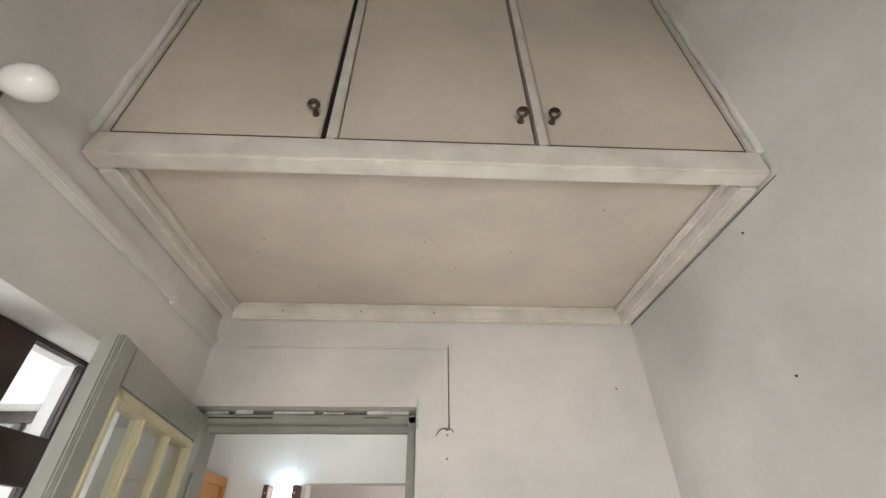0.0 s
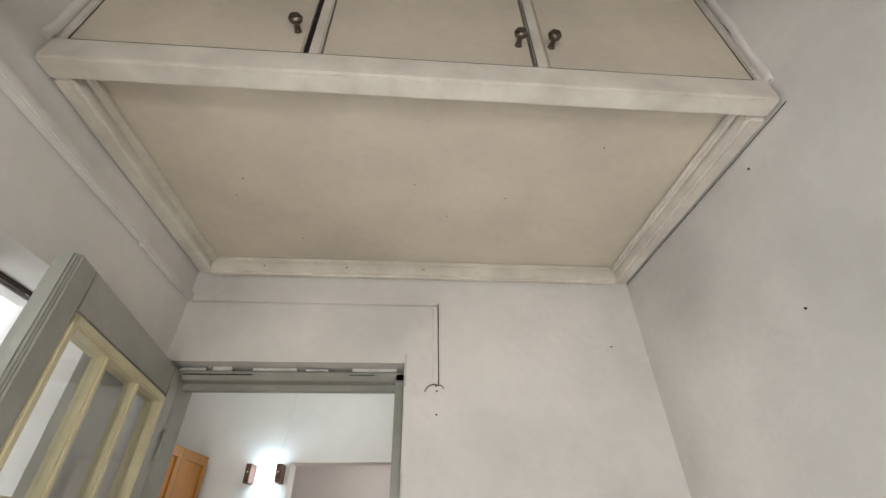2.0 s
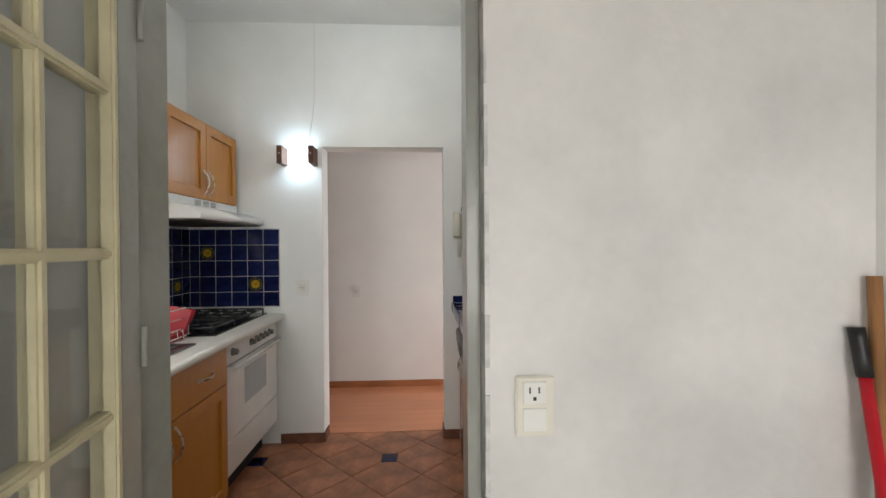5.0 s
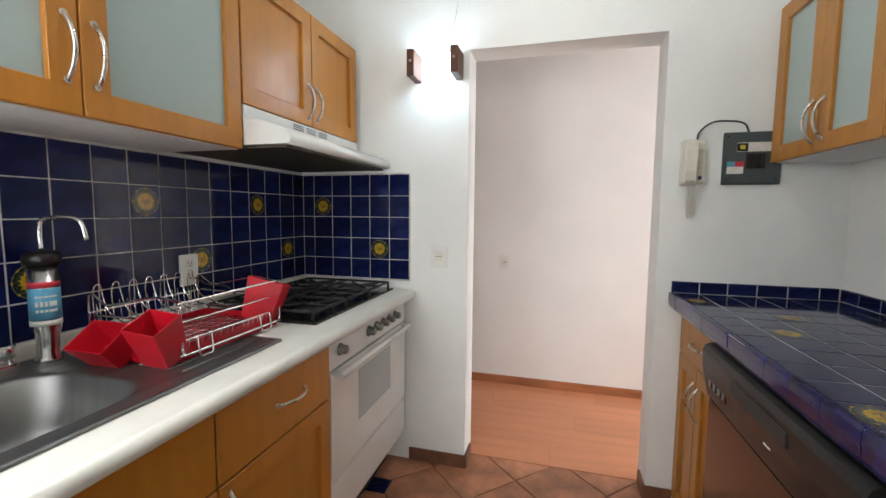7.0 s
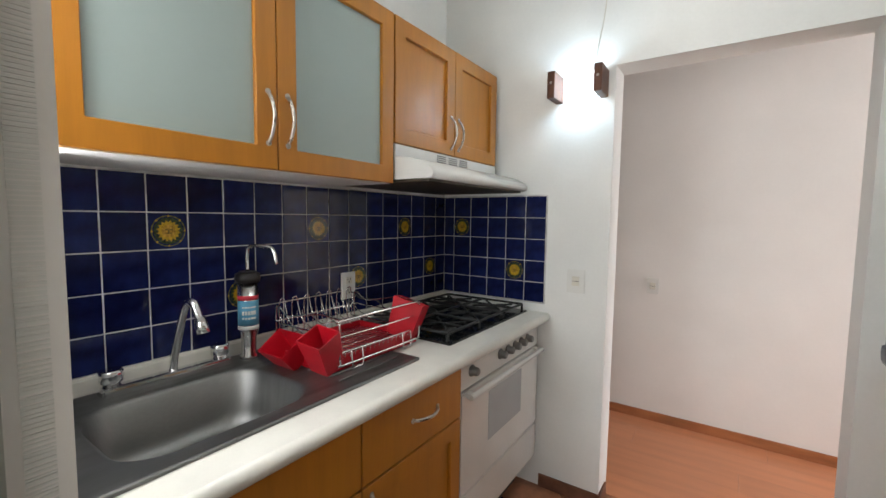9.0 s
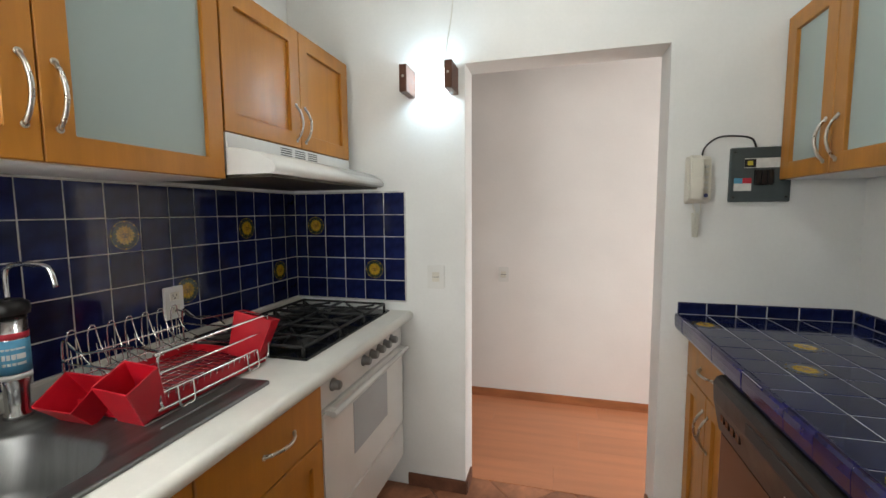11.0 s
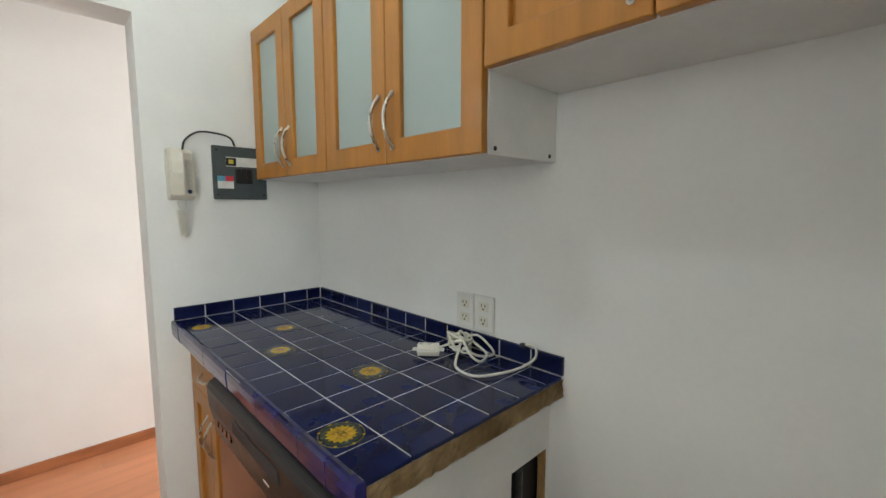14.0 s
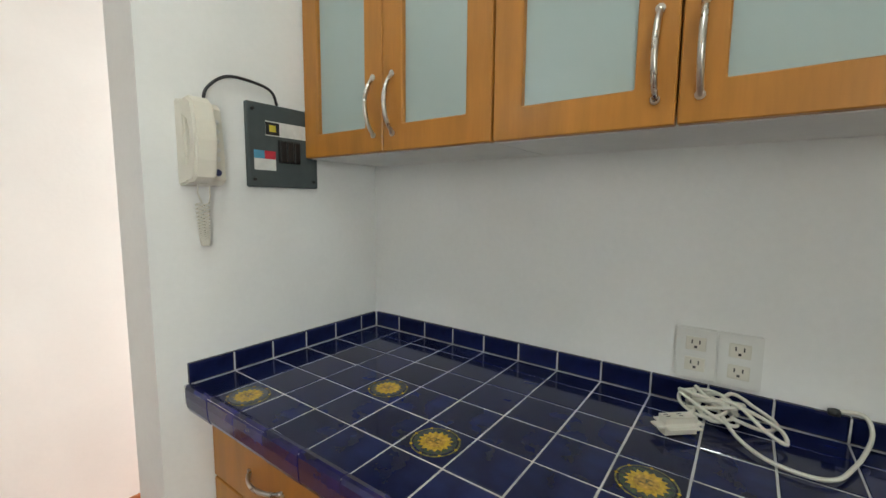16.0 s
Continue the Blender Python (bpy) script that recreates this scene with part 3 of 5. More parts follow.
def framed_door(parent, x, d, y0, y1, z0, z1, glass, hy=None, hz=None, st=0.058, wood=None):
    """A framed door in the plane x, facing d; the pane or panel sits back in it."""
    wood = wood or WOOD
    y0, y1, z0, z1 = y0 + 0.0015, y1 - 0.0015, z0 + 0.0015, z1 - 0.0015
    xa, xb = sorted((x, x - d * 0.02))
    bm = ring_slab("x", xa, xb, (y0, y1, z0, z1), (y0 + st, y1 - st, z0 + st, z1 - st))
    door = part("door", rounded(bm, 0.002, 1), wood, parent, "honey-coloured wooden door frame")
    xm = x - d * 0.012
    ya, yb = sorted((xm, xm - d * 0.004))
    if glass:
        part("pane", blocks((ya, yb, y0 + st - 0.005, y1 - st + 0.005, z0 + st - 0.005, z1 - st + 0.005)), FROST, door, "frosted glass pane")
    else:
        part("panel", blocks((ya, yb, y0 + st - 0.005, y1 - st + 0.005, z0 + st - 0.005, z1 - st + 0.005)), wood, door)
    if hy is not None:
        bow_handle(door, (x, hy, hz), (x, hy, hz + 0.13), (d * 0.028, 0, 0))
    return door


def carcass(parent, x0, x1, y0, y1, z0, z1, material=None, wall=0.016, lid=True):
    m = material or WHITEM
    part("side_panel", blocks((x0, x1, y0, y0 + wall, z0, z1)), m, parent)
    part("side_panel", blocks((x0, x1, y1 - wall, y1, z0, z1)), m, parent)
    part("bottom_board", blocks((x0, x1, y0 + wall, y1 - wall, z0, z0 + wall)), m, parent)
    if lid:
        part("top_board", blocks((x0, x1, y0 + wall, y1 - wall, z1 - wall, z1)), m, parent)
    back = (x0, x0 + 0.006) if x0 < -1 else (x1 - 0.006, x1)
    part("back_board", blocks((*back, y0 + wall, y1 - wall, z0 + wall, z1 - wall)), m, parent)


UX, UR, BX, RX = -1.16, 0.593, -0.90, 0.32
cab = thing("wall_cabinet", (-1.33, 3.72, 1.463), "honey wood wall cabinet with two frosted glass doors", "cabinet", "wall cabinets over the sink side")
carcass(cab, -1.498, UX - 0.021, 3.266, 4.181, 1.463, 2.045)
framed_door(cab, UX, 1, 3.266, 3.723, 1.463, 2.045, True, 3.695, 1.53)
framed_door(cab, UX, 1, 3.723, 4.181, 1.463, 2.045, True, 3.752, 1.53)
cab = thing("wall_cabinet", (-1.33, 4.57, 1.606), "honey wood wall cabinet with two panelled doors over the hood", "cabinet", "wall cabinets over the sink side")
carcass(cab, -1.498, UX - 0.021, 4.185, 4.955, 1.606, 2.045, WOOD)
framed_door(cab, UX, 1, 4.185, 4.573, 1.606, 2.045, False, 4.545, 1.635)
framed_door(cab, UX, 1, 4.573, 4.955, 1.606, 2.045, False, 4.602, 1.635)

cab = thing("wall_cabinet", (0.73, 4.09, 1.472), "honey wood wall cabinet with two frosted glass doors and white side", "cabinet", "wall cabinets over the tiled counter")
carcass(cab, UR + 0.021, 0.868, 3.775, 4.404, 1.472, 2.05)
framed_door(cab, UR, -1, 4.096, 4.404, 1.472, 2.05, True, 4.125, 1.512, wood=WOODR)
framed_door(cab, UR, -1, 3.775, 4.096, 1.472, 2.05, True, 4.067, 1.512, wood=WOODR)
for x in (0.635, 0.84):
    part("screw_cap", lathe(bmesh.new(), ((0.005, -0.0015), (0.005, 0.001)), (x, 3.775, 1.485), "y", 10), SLOT, cab)
cab = thing("wall_cabinet", (0.73, 4.7, 1.472), "honey wood wall cabinet with two narrow frosted glass doors", "cabinet", "wall cabinets over the tiled counter")
carcass(cab, UR + 0.021, 0.868, 4.406, 4.985, 1.472, 2.05)
framed_door(cab, UR, -1, 4.692, 4.985, 1.472, 2.05, True, 4.722, 1.512, wood=WOODR)
framed_door(cab, UR, -1, 4.406, 4.692, 1.472, 2.05, True, 4.662, 1.512, wood=WOODR)
cab = thing("wall_cabinet", (0.73, 3.46, 1.634), "honey wood wall cabinet with panelled doors over the fridge space", "cabinet", "wall cabinets over the tiled counter")
carcass(cab, UR + 0.021, 0.868, 3.137, 3.772, 1.634, 2.05)
framed_door(cab, UR, -1, 3.458, 3.773, 1.634, 2.05, False, 3.49, 1.665, wood=WOODR)
framed_door(cab, UR, -1, 3.137, 3.458, 1.634, 2.05, False, 3.43, 1.665, wood=WOODR)


def base_left(name, y0, y1, handle_y, label, pull):
    t = thing(name, (-1.2, (y0 + y1) / 2, 0), label, "cabinet", "base cabinets under the sink counter")
    carcass(t, -1.498, BX - 0.021, y0, y1, 0.10, 0.846, WOOD, lid=False)
    # Plinth coloured near-black for the shade below the doors.
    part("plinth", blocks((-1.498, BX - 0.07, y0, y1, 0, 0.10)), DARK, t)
    dr = part("drawer_front", rounded(blocks((BX - 0.02, BX, y0 + 0.0015, y1 - 0.0015, 0.664, 0.842)), 0.002, 1), WOOD, t)
    if pull:
        yc = (y0 + y1) / 2 + 0.03
        bow_handle(dr, (BX, yc - 0.062, 0.757), (BX, yc + 0.062, 0.757), (0.028, 0, 0))
    framed_door(t, BX, 1, y0, y1, 0.105, 0.660, False, handle_y, 0.50)


base_left("base_cabinet", 3.767, 4.235, 3.80, "honey wood base cabinet with a drawer and a door", True)
base_left("base_cabinet", 3.30, 3.765, 3.735, "honey wood base cabinet under the sink", False)
filler = blocks((-1.498, BX, 3.137, 3.298, 0.0, 0.846))
solid("filler_panel", rounded(filler, 0.002, 1), WOOD, "honey wood filler panel beside the base cabinet", "panel")


def counter_left():
    """The counter with a sink cut-out and a rounded front edge."""
    t = thing("countertop", (-1.17, 4.07, 0.888), "off-white laminate countertop with a rounded front edge", "countertop")
    x0, x1, y0, y1, z0, z1 = -1.498, -0.866, 3.137, 4.998, 0.848, 0.888
    cx0, cx1, cy0, cy1 = -1.44, -1.00, 3.24, 3.80
    bm = ring_slab("z", z0, z1, (x0, x1 - 0.02, y0, y1), (cx0, cx1, cy0, cy1))
    part("slab", bm, LAMIN, t)
    edge = bmesh.new()
    prof = [(x1 - 0.02 + 0.02 * math.sin(a), (z0 + z1) / 2 + 0.02 * math.cos(a)) for a in [math.pi * k / 10 for k in range(11)]]
    lo = [edge.verts.new((x, y0, z)) for x, z in prof]
    hi = [edge.verts.new((x, y1, z)) for x, z in prof]
    for a, b, c, d in zip(lo, lo[1:], hi[1:], hi):
        edge.faces.new((a, b, c, d)).smooth = True
    edge.faces.new(lo)
    edge.faces.new(hi[::-1])
    part("rounded_edge", edge, LAMIN, t)
    part("upstand", rounded(blocks((x0, x0 + 0.022, y0, y1, z1, 0.934)), 0.004), LAMIN, t, "off-white ledge below the tiles")


counter_left()


def sink():
    t = thing("kitchen_sink", (-1.22, 3.7, 0.888), "stainless steel sink with a drainer set in the counter", "sink")
    x0, x1, y0, y1, z = -1.468, -0.972, 3.20, 4.10, 0.8945
    bx0, bx1, by0, by1 = -1.36, -1.04, 3.325, 3.742

    def ring(ax, bx, ay, by, r, z, n=6):
        pts = []
        for cx, cy, a0 in ((bx - r, by - r, 0), (ax + r, by - r, 90), (ax + r, ay + r, 180), (bx - r, ay + r, 270)):
            for k in range(n + 1):
                a = radians(a0 + 90 * k / n)
                pts.append((cx + r * math.cos(a), cy + r * math.sin(a), z))
        return pts

    bm = bmesh.new()
    loops = [ring(x0, x1, y0, y1, 0.012, z - 0.006), ring(x0, x1, y0, y1, 0.012, z), ring(x0 + 0.012, x1 - 0.012, y0 + 0.012, y1 - 0.012, 0.012, z + 0.001), ring(x0 + 0.02, x1 - 0.02, y0 + 0.02, y1 - 0.02, 0.012, z - 0.003)]
    loops += [ring(bx0 - 0.012, bx1 + 0.012, by0 - 0.012, by1 + 0.012, 0.10, z - 0.003), ring(bx0, bx1, by0, by1, 0.09, z - 0.012), ring(bx0 + 0.012, bx1 - 0.012, by0 + 0.012, by1 - 0.012, 0.085, z - 0.12), ring(bx0 + 0.03, bx1 - 0.03, by0 + 0.03, by1 - 0.03, 0.075, z - 0.155), ring(bx0 + 0.06, bx1 - 0.06, by0 + 0.06, by1 - 0.06, 0.06, z - 0.165)]
    vs = [[bm.verts.new(p) for p in l] for l in loops]
    for a, b in zip(vs, vs[1:]):
        for k in range(len(a)):
            bm.faces.new((a[k], a[(k + 1) % len(a)], b[(k + 1) % len(a)], b[k])).smooth = True
    bm.faces.new(vs[-1])
    part("bowl", bm, STEEL, t, "brushed steel bowl and drainer")
    part("drain", lathe(bmesh.new(), ((0.045, 0.001), (0.042, 0.006), (0.030, 0.004), (0.028, 0.001)), ((bx0 + bx1) / 2, 3.56, z - 0.166), "z", 24), CHROME, t)
    rib = bmesh.new()
    for k in range(9):
        x = -1.40 + k * 0.045
        tube(rib, [(x, 3.82, z - 0.002), (x, 4.06, z - 0.001)], 0.0025, 6)
    part("drainer_ridge", rib, STEEL, t)


sink()
tap = thing("mixer_tap", (-1.425, 3.56, 0.89), "chrome two-handle mixer tap with a curved spout", "tap")
part("bridge", rounded(blocks((-1.447, -1.405, 3.40, 3.72, 0.890, 0.914)), 0.006), CHROME, tap)
part("spout", tube(tube(bmesh.new(), curve_points([(-1.428, 3.565, 0.912), (-1.420, 3.568, 0.96), (-1.392, 3.578, 1.065), (-1.374, 3.583, 1.103), (-1.348, 3.588, 1.108), (-1.326, 3.593, 1.06)], 5), 0.0105, 10), [(-1.330, 3.592, 1.07), (-1.320, 3.595, 1.045), (-1.316, 3.596, 1.03)], 0.016, 10), CHROME, tap)
for y in (3.425, 3.695):
    part("handle", lathe(bmesh.new(), ((0.020, 0.0), (0.018, 0.012), (0.025, 0.016), (0.026, 0.042), (0.022, 0.046)), (-1.427, y, 0.912), "z", 10), CHROME, tap)
fil = thing("water_filter", (-1.425, 3.775, 0.89), "steel countertop water filter with a blue and red label", "filter")
FX, FY = -1.423, 3.785
part("housing", lathe(bmesh.new(), ((0.027, 0.0), (0.028, 0.01), (0.022, 0.02), (0.024, 0.07), (0.030, 0.09), (0.030, 0.245)), (FX, FY, 0.89), "z", 24), POLISHED, fil)
part("cap", lathe(bmesh.new(), ((0.036, 0.0), (0.038, 0.012), (0.036, 0.026), (0.024, 0.034)), (FX, FY, 1.135), "z", 24), BLACKP, fil, "black screw cap")
part("label_band", lathe(bmesh.new(), ((0.0306, 0.0), (0.0306, 0.078)), (FX, FY, 1.0), "z", 24), LABELB, fil, "pale blue label")
part("label_band", lathe(bmesh.new(), ((0.0307, 0.0), (0.0307, 0.014)), (FX, FY, 1.08), "z", 24), LABELR, fil, "red label stripe")
part("label_band", lathe(bmesh.new(), ((0.0307, 0.0), (0.0307, 0.012)), (FX, FY, 0.986), "z", 24), LABELW, fil, "white label stripe")
lab = bmesh.new()
for k, (a, b) in enumerate(((1.020, 1.026), (1.034, 1.046), (1.056, 1.060))):
    for s in range(5):
        an = radians(-55 + 15 * s)
        box(lab, FX + 0.0310 * math.cos(an) - 0.003, FX + 0.0314 * math.cos(an), FY + 0.0310 * math.sin(an) - 0.004, FY + 0.0310 * math.sin(an) + 0.004, a, b)
part("label_print", lab, LABELW, fil)
part("spout", tube(bmesh.new(), curve_points([(FX, FY, 1.165), (FX, FY, 1.225), (FX + 0.012, FY + 0.004, 1.247), (FX + 0.05, FY + 0.02, 1.250), (FX + 0.085, FY + 0.034, 1.240), (FX + 0.098, FY + 0.038, 1.195)], 5), 0.0062, 8), CHROME, fil)


def stove():
    t = thing("built_in_oven", (-1.2, 4.61, 0), "white enamel oven with six dark knobs and a grey window", "oven")
    y0, y1, x = 4.25, 4.965, -0.915
    part("body", blocks((-1.45, x - 0.02, y0, y1, 0.18, 0.845)), ENAMEL, t)
    part("control_panel", rounded(blocks((x - 0.02, x, y0, y1, 0.737, 0.846)), 0.003), ENAMEL, t)
    door = part("oven_door", rounded(blocks((x - 0.02, x + 0.006, y0, y1, 0.352, 0.730)), 0.005), ENAMEL, t)
    part("window", rounded(blocks((x + 0.004, x + 0.0075, 4.455, 4.765, 0.478, 0.676)), 0.001, 1), OVENGL, door, "grey mirrored oven window")
    hb = bmesh.new()
    tube(hb, [(x + 0.034, y0 + 0.02, 0.722), (x + 0.034, y1 - 0.02, 0.722)], 0.011, 10)
    for y in (y0 + 0.04, y1 - 0.04):
        box(hb, x, x + 0.034, y - 0.014, y + 0.014, 0.714, 0.730)
    part("handle", hb, ENAMEL, door, "white enamel bar handle")
    part("lower_drawer", rounded(blocks((x - 0.02, x + 0.004, y0, y1, 0.175, 0.346)), 0.004), ENAMEL, t)
    # Near-black block stands in for the shaded gap below the oven.
    part("kick_shade_block", blocks((-1.45, x - 0.1, y0, y1, 0.0, 0.175)), DARK, t)
    for y in (4.33, 4.56, 4.63, 4.70, 4.765, 4.835):
        part("knob", lathe(bmesh.new(), ((0.022, 0.0), (0.022, 0.004), (0.017, 0.006), (0.0155, 0.026), (0.011, 0.030)), (x, y, 0.795), "x", 16), KNOB, t, "dark grey metallic control knob")
    for y in (4.52, 4.60, 4.68):
        part("marker", blocks((x, x + 0.0012, y - 0.003, y + 0.003, 0.832, 0.836)), SLOT, t)


stove()


def hob():
    t = thing("gas_hob", (-1.2, 4.62, 0.888), "black enamel gas hob with cast iron grates", "hob")
    part("plate", rounded(blocks((-1.455, -0.972, 4.272, 4.965, 0.886, 0.897)), 0.003), BLACKM, t)
    for bx, by, r in ((-1.33, 4.42, 0.035), (-1.10, 4.42, 0.042), (-1.33, 4.62, 0.04), (-1.10, 4.62, 0.03), (-1.33, 4.83, 0.042), (-1.10, 4.83, 0.035)):
        part("burner", lathe(bmesh.new(), ((r + 0.012, 0.0), (r + 0.010, 0.006), (r, 0.008), (r, 0.016), (r * 0.6, 0.020)), (bx, by, 0.897), "z", 20), IRON, t)
    for ya, yb in ((4.29, 4.515), (4.525, 4.72), (4.73, 4.95)):
        g = bmesh.new()
        zt = 0.926
        for x in (-1.43, -1.215, -0.995):
            rod(g, (x, ya, zt), (x, yb, zt), 0.006, 6)
        for y in (ya, (ya + yb) / 2, yb):
            rod(g, (-1.43, y, zt), (-0.995, y, zt), 0.006, 6)
        for bx in (-1.33, -1.10):
            yc = (ya + yb) / 2
            for k in range(4):
                a = radians(45 + 90 * k)
                rod(g, (bx + 0.02 * math.cos(a), yc + 0.02 * math.sin(a), zt), (bx + 0.1 * math.cos(a), yc + 0.1 * math.sin(a), zt), 0.005, 6)
        for x in (-1.43, -0.995):
            for y in (ya, yb):
                rod(g, (x, y, 0.896), (x, y, zt), 0.006, 6)
        part("grate", g, IRON, t, "black cast iron grate")


hob()


def range_hood():
    t = thing("range_hood", (-1.3, 4.57, 1.475), "cream white range hood with vent slots under the cabinet", "range hood")
    y0, y1 = 4.185, 4.975
    part("housing", rounded(blocks((-1.498, UX + 0.002, y0, y1 - 0.02, 1.50, 1.604)), 0.003), ENAMEL, t)
    bm = bmesh.new()
    prof = [(-1.165, 1.560), (-1.10, 1.553), (-1.04, 1.535), (-1.005, 1.515), (-0.992, 1.498), (-0.995, 1.484), (-1.01, 1.478), (-1.165, 1.478)]
    lo = [bm.verts.new((x, y0, z)) for x, z in prof]
    hi = [bm.verts.new((x, y1, z)) for x, z in prof]
    for k in range(len(prof)):
        bm.faces.new((lo[k], lo[(k + 1) % 8], hi[(k + 1) % 8], hi[k])).smooth = k < 6
    bm.faces.new(lo[::-1])
    bm.faces.new(hi)
    part("visor", bm, ENAMEL, t, "rounded white enamel visor")
    part("filter_panel", blocks((-1.49, -1.02, y0 + 0.02, y1 - 0.02, 1.470, 1.4775), (-1.498, -1.165, y0, y1 - 0.02, 1.4775, 1.50)), GREASE, t, "greasy dark filter underneath")
    for g in range(3):
        for k in range(4):
            part("vent_slot", blocks((UX + 0.002, UX + 0.0028, 4.44 + g * 0.085, 4.505 + g * 0.085, 1.568 + k * 0.008, 1.5715 + k * 0.008)), SLOT, t)


range_hood()


def dish_rack():
    t = thing("dish_rack", (-1.22, 3.97, 0.892), "chrome wire dish rack on a red plastic tray", "dish rack")
    x0, x1, y0, y1, z0, z1 = -1.405, -1.085, 3.86, 4.235, 0.915, 1.015
    wire = bmesh.new()
    for z, e in ((z1 - 0.02, 0.002), (z0 + 0.03, 0.008)):
        tube(wire, curve_points([(x0 + e, y0 + 0.03, z), (x0 + e, y1 - 0.03, z), (x0 + 0.03, y1 - e, z), (x1 - 0.03, y1 - e, z), (x1 - e, y1 - 0.03, z), (x1 - e, y0 + 0.03, z), (x1 - 0.03, y0 + e, z), (x0 + 0.03, y0 + e, z), (x0 + e, y0 + 0.03, z)], 4), 0.0035 if e == 0 else 0.0028, 6)
    part("rim", wire, CHROME, t)
    for k in range(16):
        w = bmesh.new()
        y = y0 + 0.03 + k * (y1 - y0 - 0.06) / 15
        tube(w, curve_points([(x1 - 0.008, y, z0 + 0.03), (x1 - 0.015, y, z0 + 0.005), (x1 - 0.05, y, z0), (x0 + 0.05, y, z0), (x0 + 0.015, y, z0 + 0.005), (x0, y, z1)], 3), 0.0016, 5)
        part("cross_wire", w, CHROME, t)
    for k in range(7):
        x = x0 + 0.04 + k * (x1 - x0 - 0.08) / 6
        part("long_wire", rod(bmesh.new(), (x, y0 + 0.01, z0 + 0.001), (x, y1 - 0.01, z0 + 0.001), 0.0016, 5), CHROME, t)
    for k in range(7):
        y = y0 + 0.025 + k * 0.05
        h = bmesh.new()
        tube(h, curve_points([(x0 + 0.0, y, z0 + 0.03), (x0 - 0.004, y, 1.035), (x0 - 0.002, y + 0.005, 1.062), (x0, y + 0.011, 1.066), (x0 + 0.002, y + 0.017, 1.062), (x0 + 0.004, y + 0.020, 1.035), (x0 + 0.03, y + 0.02, 0.985), (x0 + 0.11, y + 0.02, 0.955)], 4), 0.002, 5)
        part("plate_hoop", h, CHROME, t)
    for y in (y0 + 0.05, y1 - 0.09):
        f = bmesh.new()
        tube(f, curve_points([(x1 - 0.004, y, z0 + 0.03), (x1 + 0.004, y, 0.898), (x1 + 0.004, y + 0.02, 0.8945), (x1 + 0.004, y + 0.04, 0.898), (x1 - 0.004, y + 0.045, z0 + 0.03)], 4), 0.003, 6)
        part("foot", f, CHROME, t)
    zt = z1 + 0.028
    loop = [(y0, 0.93), (y0, zt - 0.02), (y0 + 0.006, zt - 0.005), (y0 + 0.022, zt), (y1 - 0.022, zt), (y1 - 0.006, zt - 0.005), (y1, zt - 0.02), (y1, 0.93), (y1 - 0.006, 0.915), (y1 - 0.022, 0.91), (y0 + 0.022, 0.91), (y0 + 0.006, 0.915), (y0, 0.93)]
    part("front_frame", tube(bmesh.new(), curve_points([(x1, y, z) for y, z in loop], 4), 0.0036, 7), CHROME, t, "thick chrome wire frame")
    for y in (y0 + 0.012, y1 - 0.012):
        f = bmesh.new()
        tube(f, curve_points([(x1, y, zt), (x1 - 0.03, y, zt + 0.002), (x1 - 0.10, y, zt + 0.006), (x0 + 0.12, y, zt - 0.014), (x0 + 0.06, y, zt - 0.022), (x0 + 0.015, y, zt + 0.002), (x0, y, zt - 0.01), (x0, y, z0 + 0.03)], 5), 0.0034, 7)
        part("end_frame", f, CHROME, t, "wavy chrome end wire")
    tray = blocks((x0 + 0.02, x1 - 0.01, y0 - 0.03, y1 + 0.0, 0.8925, 0.900), (x0 + 0.02, x1 - 0.01, y0 - 0.03, y0 - 0.024, 0.900, 0.925), (x0 + 0.02, x1 - 0.01, y1 - 0.006, y1, 0.900, 0.93), (x1 - 0.016, x1 - 0.01, y0 - 0.03, y1, 0.900, 0.935), (x0 + 0.02, x0 + 0.026, y0 - 0.03, y1, 0.900, 0.93))
    part("tray", rounded(tray, 0.0015, 1), RED, t, "bright red plastic tray")

    def cup(base, sx, sy, h, lean, turn):
        bm = bmesh.new()
        k, w = 0.78, 0.003
        for (ax, bx, ay, by) in ((-1, 1, -1, 1),):
            outer0 = [bm.verts.new((x * sx * k, y * sy * k, 0)) for x, y in ((-1, -1), (1, -1), (1, 1), (-1, 1))]
            outer1 = [bm.verts.new((x * sx, y * sy, h)) for x, y in ((-1, -1), (1, -1), (1, 1), (-1, 1))]
            inner1 = [bm.verts.new((x * (sx - w), y * (sy - w), h)) for x, y in ((-1, -1), (1, -1), (1, 1), (-1, 1))]
            inner0 = [bm.verts.new((x * (sx * k - w), y * (sy * k - w), w)) for x, y in ((-1, -1), (1, -1), (1, 1), (-1, 1))]
            for a, b in ((outer0, outer1), (outer1, inner1), (inner1, inner0)):
                for i in range(4):
                    bm.faces.new((a[i], a[(i + 1) % 4], b[(i + 1) % 4], b[i]))
            bm.faces.new(outer0[::-1])
            bm.faces.new(inner0)
        bm.transform(Matrix.Translation(base) @ Euler((0, 0, radians(turn))).to_matrix().to_4x4() @ Euler((radians(lean[0]), radians(lean[1]), 0)).to_matrix().to_4x4())
        part("cutlery_cup", rounded(bm, 0.002, 1), RED, t, "red plastic cutlery cup")

    cup((-1.125, 3.85, 0.905), 0.046, 0.042, 0.115, (24, 6), 4)
    cup((-1.255, 3.83, 0.905), 0.060, 0.046, 0.080, (36, 0), 0)
    cup((-1.145, 4.205, 0.912), 0.062, 0.030, 0.135, (-10, 14), 10)


dish_rack()


# ---- the tiled counter side ----
t = thing("tiled_counter_base", (0.58, 3.75, 0), "white end panel of the tiled counter with a cut hole", "counter")
EY = 3.772
